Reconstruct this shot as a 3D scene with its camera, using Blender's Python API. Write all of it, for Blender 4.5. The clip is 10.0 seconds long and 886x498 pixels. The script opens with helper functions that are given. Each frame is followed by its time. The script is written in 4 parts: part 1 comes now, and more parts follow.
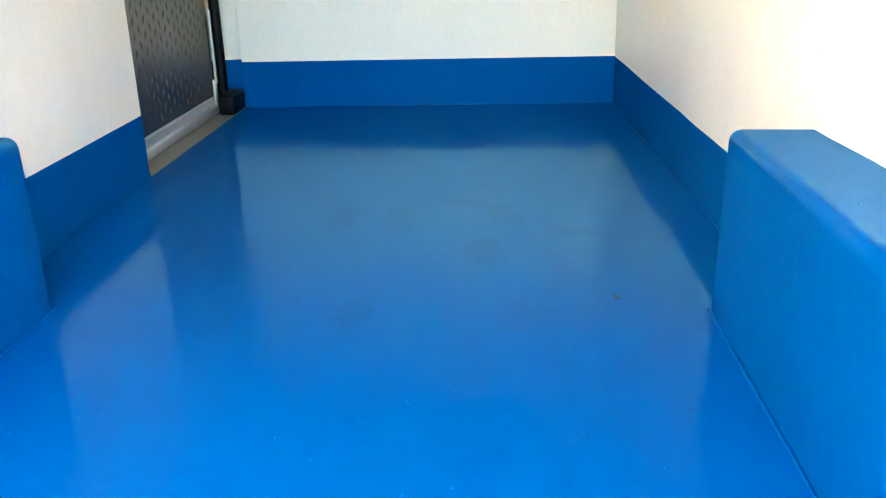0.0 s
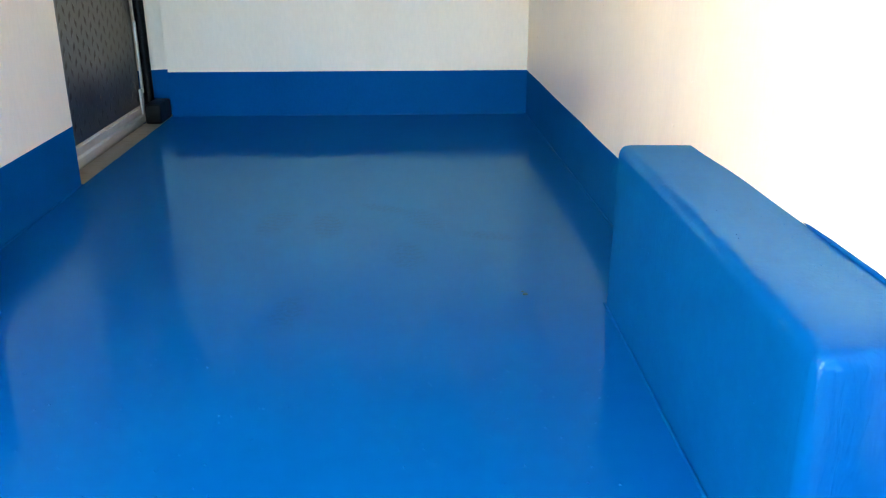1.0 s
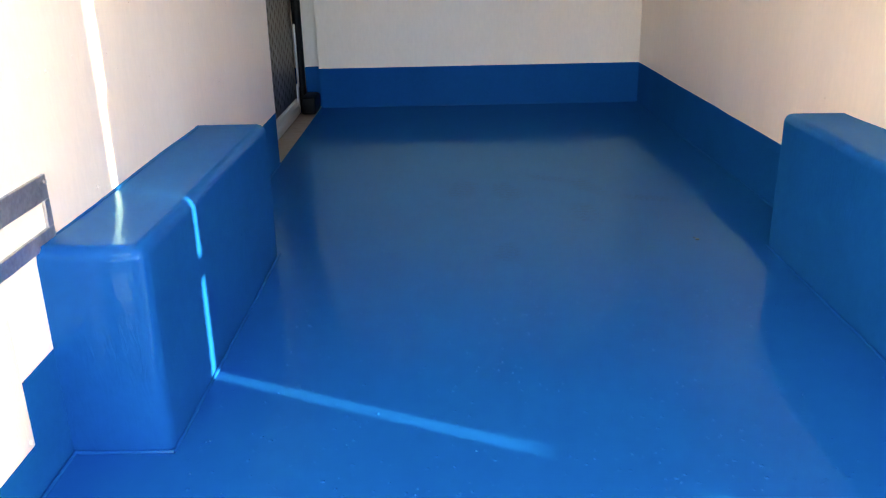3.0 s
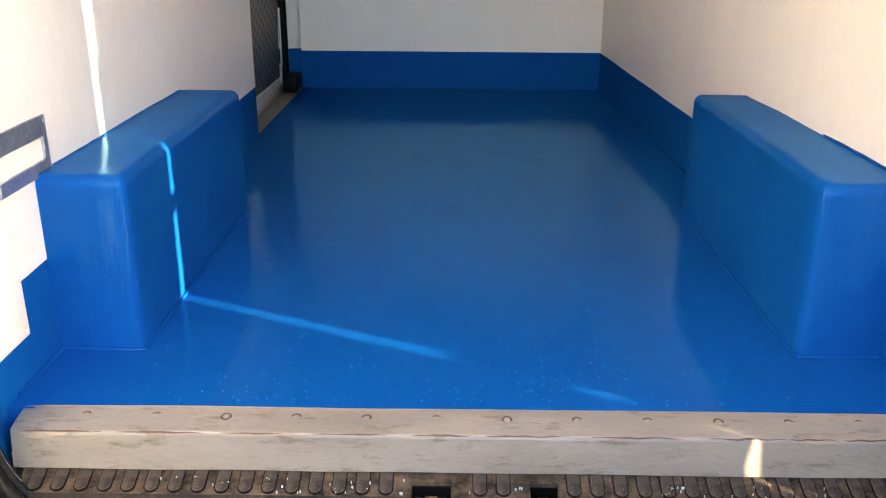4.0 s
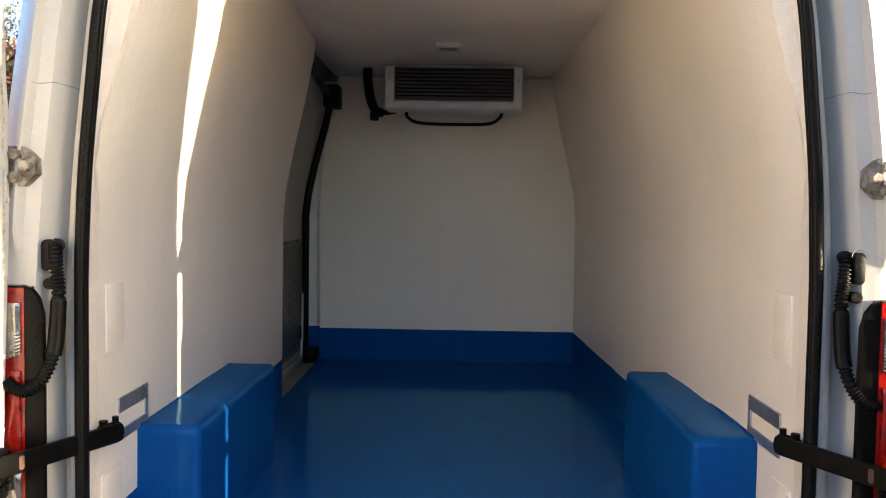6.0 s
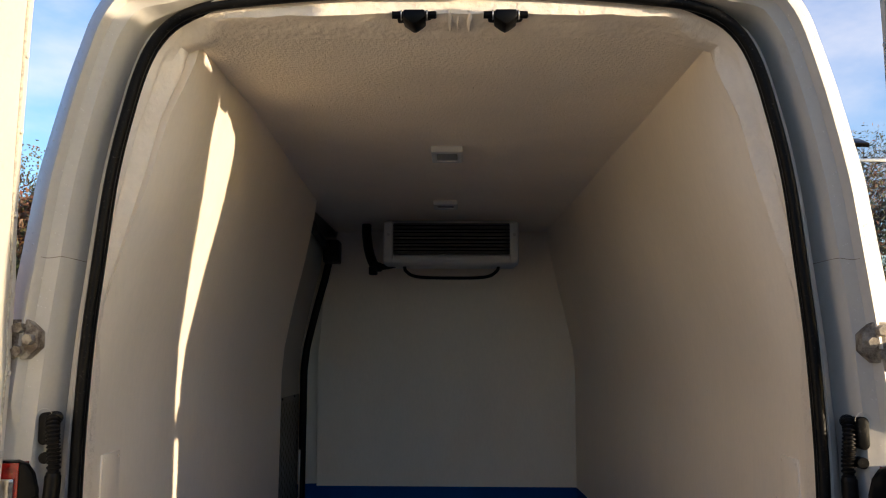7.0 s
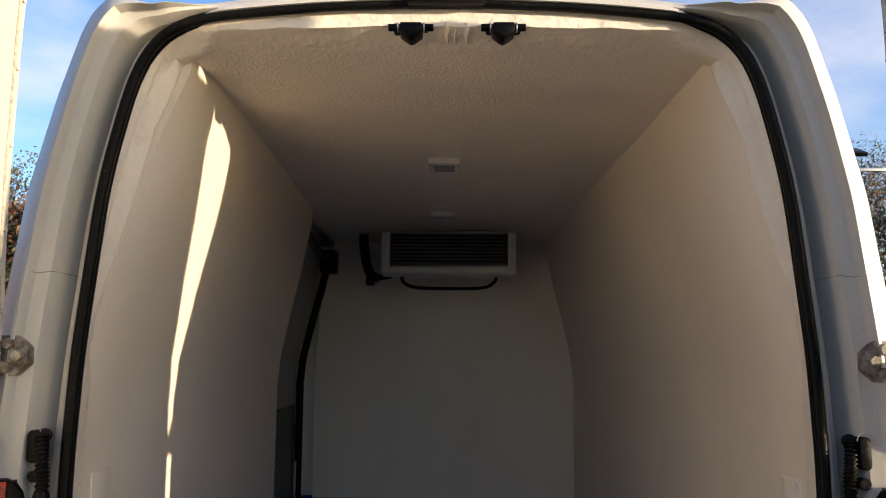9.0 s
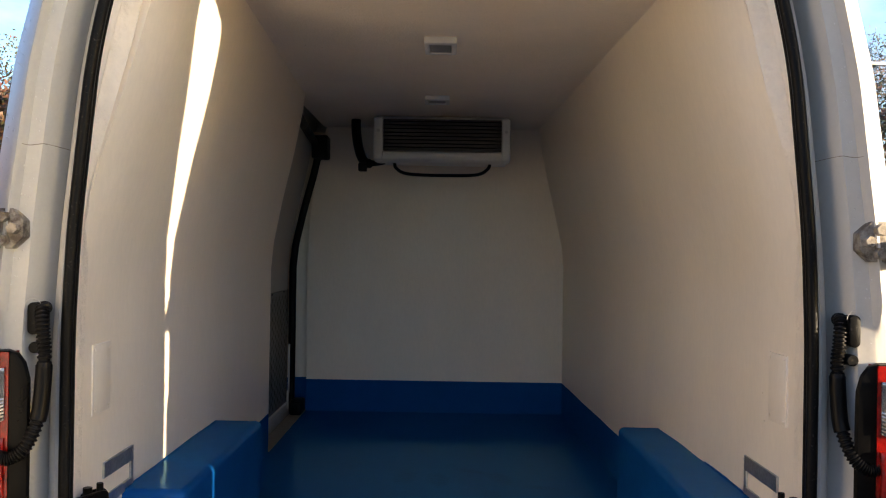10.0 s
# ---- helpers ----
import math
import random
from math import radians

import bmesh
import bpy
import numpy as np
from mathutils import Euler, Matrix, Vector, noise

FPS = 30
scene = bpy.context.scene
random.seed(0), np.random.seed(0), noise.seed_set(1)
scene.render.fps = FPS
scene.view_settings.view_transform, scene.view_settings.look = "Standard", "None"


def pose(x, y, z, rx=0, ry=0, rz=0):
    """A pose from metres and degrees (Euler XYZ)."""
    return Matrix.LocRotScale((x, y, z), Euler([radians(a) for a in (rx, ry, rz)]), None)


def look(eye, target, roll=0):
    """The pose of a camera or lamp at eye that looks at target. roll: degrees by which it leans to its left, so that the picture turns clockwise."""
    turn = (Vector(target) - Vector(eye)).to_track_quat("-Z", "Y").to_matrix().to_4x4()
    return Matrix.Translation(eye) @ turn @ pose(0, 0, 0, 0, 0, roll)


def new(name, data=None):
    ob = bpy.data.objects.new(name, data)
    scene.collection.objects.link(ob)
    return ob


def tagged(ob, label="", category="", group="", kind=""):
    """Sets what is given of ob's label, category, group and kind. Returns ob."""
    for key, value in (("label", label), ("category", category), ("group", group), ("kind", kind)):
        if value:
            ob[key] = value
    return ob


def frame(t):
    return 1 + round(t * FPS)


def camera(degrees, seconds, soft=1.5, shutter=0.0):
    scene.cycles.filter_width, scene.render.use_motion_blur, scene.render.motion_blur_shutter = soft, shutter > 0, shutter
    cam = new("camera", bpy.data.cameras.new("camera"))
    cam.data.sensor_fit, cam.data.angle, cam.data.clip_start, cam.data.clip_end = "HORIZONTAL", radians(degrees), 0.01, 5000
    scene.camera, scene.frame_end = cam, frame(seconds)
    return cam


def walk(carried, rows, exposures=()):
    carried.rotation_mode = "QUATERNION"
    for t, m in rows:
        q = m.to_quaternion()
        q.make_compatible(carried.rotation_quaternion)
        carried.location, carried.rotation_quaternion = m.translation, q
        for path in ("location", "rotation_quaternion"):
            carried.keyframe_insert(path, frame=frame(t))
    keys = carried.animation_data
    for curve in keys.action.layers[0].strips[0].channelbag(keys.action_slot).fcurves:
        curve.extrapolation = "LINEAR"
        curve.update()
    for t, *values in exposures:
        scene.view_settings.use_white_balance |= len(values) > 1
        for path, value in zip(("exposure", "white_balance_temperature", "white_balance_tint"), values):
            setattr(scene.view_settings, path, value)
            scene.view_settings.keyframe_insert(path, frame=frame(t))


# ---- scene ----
cam = camera(54.8, 10.0, soft=1.1)
PATH = [
    (0, (0.23, -0.308, 1.278), (0.108, 1.561, 0.575), -1.5),
    (0.5, (0.226, -0.341, 1.308), (0.179, 1.529, 0.6), -1.2),
    (1, (0.235, -0.467, 1.335), (0.294, 1.407, 0.639), -0.1),
    (1.5, (0.229, -0.723, 1.326), (0.145, 1.161, 0.662), -1.0),
    (2, (0.097, -0.814, 1.327), (-0.023, 1.064, 0.648), 0.3),
    (2.2, (-0.006, -0.847, 1.337), (-0.098, 1.032, 0.659), -0.5),
    (3.3, (-0.176, -0.933, 1.378), (-0.194, 0.942, 0.683), -1.1),
    (3.5, (-0.16, -0.975, 1.383), (-0.185, 0.9, 0.687), -0.5),
    (4, (-0.039, -1.207, 1.369), (-0.056, 0.665, 0.666), 0.4),
    (4.5, (-0.017, -1.559, 1.382), (-0.046, 0.31, 0.67), 1.0),
    (5, (-0.046, -1.82, 1.434), (-0.084, 0.095, 0.859), 0.6),
    (5.5, (0.01, -1.876, 1.472), (-0.021, 0.098, 1.151), 1.4),
    (6, (0.03, -1.88, 1.521), (-0.01, 0.117, 1.421), 0.9),
    (6.2, (0.031, -1.88, 1.528), (-0.009, 0.119, 1.504), 0.8),
    (7.3, (0.025, -1.912, 1.59), (-0.014, 0.065, 1.89), 0.1),
    (7.5, (0.025, -1.917, 1.6), (-0.016, 0.055, 1.933), 0.1),
    (8, (0.031, -1.927, 1.612), (-0.015, 0.033, 2.005), 0.2),
    (8.5, (0.026, -1.902, 1.603), (-0.013, 0.062, 1.978), 0.4),
    (9, (0.03, -1.878, 1.593), (-0.004, 0.106, 1.844), 0.4),
    (9.5, (0.027, -1.866, 1.579), (0.002, 0.13, 1.696), 0.4),
    (10, (0.01, -1.865, 1.56), (0.004, 0.135, 1.562), 0.9),
]
EXPOSURE = [(0.0, 6.46, 6950, -3), (0.5, 6.16, 6900, -2), (1.0, 5.98, 6900, 2), (1.5, 6.04, 6900, 7), (2.0, 5.64, 7400, 16), (3.5, 5.22, 7400, 15), (4.0, 5.10, 7150, 12), (4.5, 5.12, 7100, 12), (5.0, 4.84, 7100, 12), (5.5, 4.3, 7100, 11), (6.2, 3.46, 7200, 13), (7.5, 2.06, 7250, 13), (8.5, 2.06, 7250, 13), (9.0, 2.32, 7300, 14), (9.5, 2.82, 7300, 14), (10.0, 3.07, 7300, 14)]
walk(cam, [(t, look(eye, target, roll)) for t, eye, target, roll in PATH], EXPOSURE)

# ---- world, sun ----
SUN_FROM = Vector((1.0, -0.45, 0.132)).normalized()
world = bpy.data.worlds.new("world")
scene.world = world
world.use_nodes = True
wn, wl = world.node_tree.nodes, world.node_tree.links
wn.clear()
w_out, w_bg = wn.new("ShaderNodeOutputWorld"), wn.new("ShaderNodeBackground")
sky = wn.new("ShaderNodeTexSky")
sky.sky_type, sky.sun_disc = "NISHITA", False
sky.sun_elevation, sky.sun_rotation = math.asin(SUN_FROM.z), math.atan2(SUN_FROM.x, SUN_FROM.y)
sky.air_density, sky.dust_density, sky.ozone_density = 1.0, 1.3, 3.0
w_co, w_map, w_noise, w_ramp = (wn.new(k) for k in ("ShaderNodeTexCoord", "ShaderNodeMapping", "ShaderNodeTexNoise", "ShaderNodeValToRGB"))
w_map.inputs["Scale"].default_value = (1.0, 1.0, 2.2)
w_map.inputs["Location"].default_value = (0.35, 0.1, 0.0)
w_noise.inputs["Scale"].default_value, w_noise.inputs["Detail"].default_value, w_noise.inputs["Roughness"].default_value = 2.6, 7.0, 0.55
w_ramp.color_ramp.elements[0].position, w_ramp.color_ramp.elements[1].position = 0.47, 0.88
w_mix = wn.new("ShaderNodeMix")
w_mix.data_type = "RGBA"
w_mix.inputs[7].default_value = (2.5, 2.45, 2.5, 1)
wl.new(w_co.outputs["Generated"], w_map.inputs["Vector"])
wl.new(w_map.outputs["Vector"], w_noise.inputs["Vector"])
wl.new(w_noise.outputs["Fac"], w_ramp.inputs["Fac"])
wl.new(w_ramp.outputs["Color"], w_mix.inputs[0])
w_sat = wn.new("ShaderNodeHueSaturation")
w_sat.inputs["Saturation"].default_value = 1.12
w_sat.inputs["Hue"].default_value = 0.515
wl.new(sky.outputs["Color"], w_sat.inputs["Color"])
wl.new(w_sat.outputs["Color"], w_mix.inputs[6])
wl.new(w_mix.outputs[2], w_bg.inputs["Color"])
wl.new(w_bg.outputs["Background"], w_out.inputs["Surface"])
w_bg.inputs["Strength"].default_value = 0.098
sun = new("sun", bpy.data.lights.new("sun", "SUN"))
sun.data.energy, sun.data.angle, sun.data.color = 1.65, radians(0.6), (1.0, 0.87, 0.68)
sun.matrix_world = look((0, 0, 0), -SUN_FROM)


# ---- materials ----
def surf(name, col, rough=0.5, metal=0.0, var=0.08, scale=3.0, grain=60.0, bump=0.0, stretch=(1, 1, 1), rvar=0.1,
         dirt=None, dirt_amount=0.0, dirt_scale=6.0, coat=0.0, island=0.0, spec=0.5, coarse=0.0, brush=0.0):
    """A surface with stains at one scale, grain and relief at another, and optional dirt."""
    m = bpy.data.materials.new(name)
    m.use_nodes = True
    n, l = m.node_tree.nodes, m.node_tree.links
    b = n["Principled BSDF"]
    b.inputs["Metallic"].default_value = metal
    b.inputs["Coat Weight"].default_value = coat
    b.inputs["Coat Roughness"].default_value = 0.08
    b.inputs["Specular IOR Level"].default_value = spec
    co, mp = n.new("ShaderNodeTexCoord"), n.new("ShaderNodeMapping")
    mp.inputs["Scale"].default_value = stretch
    l.new(co.outputs["Object"], mp.inputs["Vector"])

    def noise_at(s, detail=4.0, rough_=0.6):
        t = n.new("ShaderNodeTexNoise")
        t.inputs["Scale"].default_value, t.inputs["Detail"].default_value, t.inputs["Roughness"].default_value = s, detail, rough_
        l.new(mp.outputs["Vector"], t.inputs["Vector"])
        return t.outputs["Fac"]

    def remap(sock, a, b_, c, d):
        r = n.new("ShaderNodeMapRange")
        for i, v in enumerate((a, b_, c, d)):
            r.inputs[1 + i].default_value = v
        l.new(sock, r.inputs[0])
        return r.outputs[0]

    big, fine = noise_at(scale), noise_at(grain, 3.0)
    hsv = n.new("ShaderNodeHueSaturation")
    hsv.inputs["Color"].default_value = (*col, 1)
    mix = n.new("ShaderNodeMath")
    mix.operation = "ADD"
    l.new(remap(big, 0.3, 0.7, 1 - var, 1 + var), mix.inputs[0])
    l.new(remap(fine, 0.3, 0.7, -var * 0.5, var * 0.5), mix.inputs[1])
    l.new(mix.outputs[0], hsv.inputs["Value"])
    if island:
        geo = n.new("ShaderNodeNewGeometry")
        l.new(remap(geo.outputs["Random Per Island"], 0, 1, 0.5 - island, 0.5 + island), hsv.inputs["Hue"])
    colour = hsv.outputs["Color"]
    if dirt:
        dm = n.new("ShaderNodeMix")
        dm.data_type = "RGBA"
        dm.inputs[7].default_value = (*dirt, 1)
        l.new(remap(noise_at(dirt_scale, 8.0, 0.7), 0.62 - 0.3 * dirt_amount, 0.75 - 0.2 * dirt_amount, 0, 0.9), dm.inputs[0])
        l.new(colour, dm.inputs[6])
        colour = dm.outputs[2]
    l.new(colour, b.inputs["Base Color"])
    l.new(remap(big, 0.3, 0.7, max(rough - rvar, 0.03), min(rough + rvar, 1)), b.inputs["Roughness"])
    if bump:
        bp = n.new("ShaderNodeBump")
        bp.inputs["Strength"].default_value, bp.inputs["Distance"].default_value = 1.0, bump
        h = fine
        if coarse:
            ad = n.new("ShaderNodeMath")
            ad.operation = "MULTIPLY_ADD"
            l.new(noise_at(scale * 2.5, 2.0), ad.inputs[0])
            ad.inputs[1].default_value = coarse
            l.new(fine, ad.inputs[2])
            h = ad.outputs[0]
        l.new(h, bp.inputs["Height"])
        normal = bp.outputs["Normal"]
        if brush:
            # wavering strokes of a wide brush, mostly upright
            bm_, bn, bb = n.new("ShaderNodeMapping"), n.new("ShaderNodeTexNoise"), n.new("ShaderNodeBump")
            bm_.inputs["Scale"].default_value = (1, 1, 0.22)
            bn.inputs["Scale"].default_value, bn.inputs["Detail"].default_value, bn.inputs["Distortion"].default_value = 75.0, 2.0, 1.2
            patch = n.new("ShaderNodeMath")
            patch.operation = "MULTIPLY"
            l.new(co.outputs["Object"], bm_.inputs["Vector"])
            l.new(bm_.outputs["Vector"], bn.inputs["Vector"])
            l.new(bn.outputs["Fac"], patch.inputs[0])
            l.new(remap(noise_at(4.5, 2.0), 0.42, 0.68, 0.08, 1.0), patch.inputs[1])
            bb.inputs["Strength"].default_value, bb.inputs["Distance"].default_value = 1.0, brush
            l.new(patch.outputs[0], bb.inputs["Height"])
            l.new(normal, bb.inputs["Normal"])
            normal = bb.outputs["Normal"]
        l.new(normal, b.inputs["Normal"])
    return m


BLUE_COL = (0.0, 0.064, 0.236)
M_BLUE = surf("blue_gloss_paint", BLUE_COL, 0.2, var=0.05, scale=5, grain=70, bump=0.0009, rvar=0.05, coarse=0.5, brush=0.0006)
M_BLUE_BOX = surf("blue_brushed_paint", BLUE_COL, 0.17, var=0.06, scale=5, grain=45, bump=0.0006, rvar=0.04, brush=0.0016)
M_BEAD = surf("blue_sealant", BLUE_COL, 0.16, var=0.05, scale=9, grain=60, bump=0.002)
M_WHITE = surf("white_wall_paint", (0.85, 0.745, 0.61), 0.34, var=0.045, scale=2.6, grain=75, bump=0.0008, stretch=(1, 1, 0.35), rvar=0.06, coarse=0.6)
M_SPRAY = surf("white_lumpy_lining", (0.82, 0.72, 0.595), 0.42, var=0.06, scale=8, grain=60, bump=0.0034, coarse=2.0)
M_CEILING = surf("white_stippled_ceiling", (0.86, 0.755, 0.62), 0.4, var=0.06, scale=3, grain=120, bump=0.0034)
M_BODY = surf("white_body_paint", (0.51, 0.485, 0.437), 0.36, var=0.05, scale=3, grain=90, bump=0.0002, spec=0.25, dirt=(0.42, 0.38, 0.31), dirt_amount=0.05, dirt_scale=9)
M_RUBBER = surf("black_rubber", (0.004, 0.004, 0.004), 0.44, var=0.3, scale=9, grain=140, bump=0.0005, spec=0.12, dirt=(0.060, 0.056, 0.052), dirt_amount=0.12, dirt_scale=130)
M_PLASTIC = surf("black_bumper_plastic", (0.0036, 0.0029, 0.0023), 0.48, var=0.3, scale=5, grain=320, bump=0.0009, spec=0.06, dirt=(0.0085, 0.0064, 0.0046), dirt_amount=0.3, dirt_scale=12)
M_STEP = surf("grimy_step_plastic", (0.0050, 0.0040, 0.0031), 0.5, var=0.5, scale=16, grain=260, bump=0.0012, spec=0.09, dirt=(0.030, 0.0235, 0.0165), dirt_amount=0.45, dirt_scale=26)
M_SCUFF = surf("dirty_scuff_plastic", (0.030, 0.0215, 0.014), 0.66, var=0.75, scale=22, grain=160, bump=0.0020, spec=0.08, dirt=(0.100, 0.066, 0.038), dirt_amount=0.62, dirt_scale=24)
M_SCUFF_FRONT = surf("dark_scuff_front", (0.0165, 0.0130, 0.0102), 0.55, var=0.4, scale=10, grain=160, bump=0.0012, spec=0.10, dirt=(0.040, 0.027, 0.016), dirt_amount=0.5, dirt_scale=16)
M_TREAD = surf("worn_step_tread", (0.031, 0.0255, 0.020), 0.52, var=0.5, scale=12, grain=200, bump=0.0012, spec=0.10, dirt=(0.010, 0.008, 0.006), dirt_amount=0.45, dirt_scale=30)
M_PAD = surf("trodden_brown_plastic", (0.060, 0.044, 0.030), 0.5, var=0.35, scale=14, grain=180, bump=0.0012, spec=0.25, dirt=(0.016, 0.011, 0.007), dirt_amount=0.6, dirt_scale=34)
M_BLACK = surf("black_satin_metal", (0.003, 0.0028, 0.0026), 0.34, var=0.2, scale=8, grain=90, bump=0.0004, spec=0.10)
M_ALU = surf("brushed_aluminium", (0.265, 0.222, 0.172), 0.5, metal=0.35, var=0.12, scale=14, grain=190, bump=0.0008, stretch=(0.3, 1, 1), dirt=(0.135, 0.098, 0.062), dirt_amount=0.27, dirt_scale=46)
M_CHEQ = surf("chequer_plate_aluminium", (0.05, 0.047, 0.043), 0.45, metal=0.6, var=0.12, scale=9, grain=200, bump=0.0004)
M_TREADPLATE = surf("dull_tread_plate", (0.155, 0.135, 0.112), 0.36, metal=0.85, var=0.12, scale=6, grain=120, bump=0.0004, stretch=(1, 1, 0.4))
M_RAIL = surf("scuffed_rail_aluminium", (0.58, 0.56, 0.52), 0.42, metal=0.5, var=0.10, scale=9, grain=160, bump=0.0004, stretch=(1, 0.2, 1))
M_GALV = surf("galvanised_steel", (0.45, 0.45, 0.44), 0.42, metal=0.9, var=0.2, scale=30, grain=120, bump=0.0003)
M_CORRODED = surf("corroded_pale_metal", (0.30, 0.26, 0.21), 0.6, metal=0.3, var=0.4, scale=60, grain=200, bump=0.001, dirt=(0.09, 0.045, 0.02), dirt_amount=0.5, dirt_scale=60)
M_FLECK = surf("dried_white_paint", (0.32, 0.30, 0.26), 0.6, var=0.3)
M_RUST = surf("rusty_steel", (0.10, 0.052, 0.030), 0.75, metal=0.3, var=0.4, scale=40, grain=200, bump=0.001)
M_PLATE = surf("painted_hinge_steel", (0.30, 0.265, 0.215), 0.45, var=0.15, scale=20, grain=150, bump=0.0004, dirt=(0.055, 0.032, 0.018), dirt_amount=0.75, dirt_scale=32)
M_CONDUIT = surf("black_conduit_plastic", (0.0035, 0.0032, 0.003), 0.42, var=0.2, scale=12, grain=150, spec=0.13)
M_RED = surf("red_lens", (0.21, 0.0045, 0.0025), 0.12, var=0.45, scale=38, grain=150, bump=0.0012, coat=0.35, spec=0.4)
M_CLEAR = surf("clear_cut_lens", (0.30, 0.285, 0.265), 0.16, metal=0.75, var=0.3, scale=35, grain=120, bump=0.0006, coat=0.4)
M_REFL = surf("orange_red_reflector", (0.50, 0.012, 0.006), 0.15, var=0.08, scale=40, grain=220, bump=0.0006, coat=0.8)
M_UNIT = surf("white_moulded_plastic", (0.62, 0.62, 0.60), 0.4, var=0.04, scale=6, grain=120)
M_GRILLE = surf("black_grille_plastic", (0.008, 0.008, 0.008), 0.5, var=0.2)
M_GLASSY = surf("frosted_lamp_cover", (0.17, 0.18, 0.19), 0.3, var=0.05, coat=0.4)
M_ASPHALT = surf("asphalt", (0.052, 0.051, 0.050), 0.75, var=0.3, scale=2.0, grain=180, bump=0.006, dirt=(0.16, 0.15, 0.135), dirt_amount=0.45, dirt_scale=90)
# dark surface for the added, unseen walls that cut low sky light
M_SKY_BLOCK = surf("dark_sky_blocker", (0.16, 0.11, 0.085), 0.85, var=0.25, scale=3, grain=40, bump=0.004)
M_BARK = surf("bark", (0.09, 0.07, 0.05), 0.9, var=0.3, scale=12, grain=60, bump=0.01)
M_LEAF_OLIVE = surf("olive_leaves", (0.052, 0.052, 0.015), 0.6, var=0.4, scale=1.2, grain=8, island=0.035)
M_LEAF_RUST = surf("rust_leaves", (0.095, 0.040, 0.014), 0.6, var=0.4, scale=1.2, grain=8, island=0.03)
M_LEAF_DARK = surf("dark_green_leaves", (0.024, 0.034, 0.011), 0.6, var=0.4, scale=1.2, grain=8, island=0.03)
M_DOORLINE = surf("grey_door_lining", (0.38, 0.355, 0.32), 0.5, var=0.1, scale=4, grain=90, bump=0.0005)
M_CORE = surf("rough_grey_sealant", (0.40, 0.37, 0.31), 0.7, var=0.35, scale=60, grain=160, bump=0.001)
M_DROP = surf("clear_water", (0.62, 0.60, 0.56), 0.08, var=0.02, spec=0.6)
M_SEAM = surf("seam_grime", (0.22, 0.18, 0.14), 0.7, var=0.3)
M_TYRE = surf("tyre_rubber", (0.015, 0.015, 0.015), 0.8, var=0.2, bump=0.001)


# the floor: blue gloss with dull boot marks trodden in it while the paint was wet
def footprint_marks(m, marks):
    n, l = m.node_tree.nodes, m.node_tree.links
    b = n["Principled BSDF"]
    geo = n.new("ShaderNodeTexCoord").outputs["Object"]

    def sums(op, x, y):
        k = n.new("ShaderNodeMath")
        k.operation = op
        for i, v in enumerate((x, y)):
            if isinstance(v, (int, float)):
                k.inputs[i].default_value = v
            else:
                l.new(v, k.inputs[i])
        return k.outputs[0]

    def ramp(sock, *v):
        r = n.new("ShaderNodeMapRange")
        for i, x in enumerate(v):
            r.inputs[1 + i].default_value = x
        l.new(sock, r.inputs[0])
        return r.outputs[0]

    def speckle(scale, detail):
        t = n.new("ShaderNodeTexNoise")
        t.inputs["Scale"].default_value, t.inputs["Detail"].default_value = scale, detail
        l.new(geo, t.inputs["Vector"])
        return t.outputs["Fac"]

    rag, fine = speckle(38.0, 3.0), speckle(105.0, 2.0)
    total = None
    for x, y, turn, size in marks:
        mp = n.new("ShaderNodeMapping")
        mp.vector_type = "TEXTURE"
        mp.inputs["Location"].default_value = (x, y, 0.6)
        mp.inputs["Rotation"].default_value = (0, 0, radians(turn))
        mp.inputs["Scale"].default_value = (0.052 * size, 0.12 * size, 0.3)
        l.new(geo, mp.inputs["Vector"])
        d, xyz = n.new("ShaderNodeVectorMath"), n.new("ShaderNodeSeparateXYZ")
        d.operation = "LENGTH"
        l.new(mp.outputs[0], d.inputs[0])
        l.new(mp.outputs[0], xyz.inputs[0])
        sole = ramp(sums("ADD", d.outputs["Value"], sums("MULTIPLY", rag, 0.9)), 1.0, 1.5, 1.0, 0.0)
        # cleats of the sole: bars across, waved along the foot
        wave = sums("SINE", sums("ADD", sums("MULTIPLY", xyz.outputs["Y"], 27.0), sums("MULTIPLY", sums("SINE", sums("MULTIPLY", xyz.outputs["X"], 5.0), 0), 1.4)), 0)
        mark = sums("MULTIPLY", sole, ramp(wave, -0.5, 0.5, 0.45, 1.0))
        total = mark if total is None else sums("MAXIMUM", total, mark)
    k = sums("MULTIPLY", total, ramp(fine, 0.34, 0.54, 0.0, 1.0))
    old = b.inputs["Roughness"].links[0].from_socket
    l.new(sums("ADD", sums("MULTIPLY", k, 0.08), old), b.inputs["Roughness"])
    worn = n.new("ShaderNodeMix")
    worn.data_type = "RGBA"
    worn.inputs[7].default_value = (0.0, 0.050, 0.185, 1)
    l.new(sums("MULTIPLY", k, 0.9), worn.inputs[0])
    l.new(b.inputs["Base Color"].links[0].from_socket, worn.inputs[6])
    l.new(worn.outputs[2], b.inputs["Base Color"])


M_FLOOR = surf("blue_floor_paint", BLUE_COL, 0.13, var=0.04, scale=2.2, grain=22, bump=0.0002, rvar=0.05, coarse=0.3)


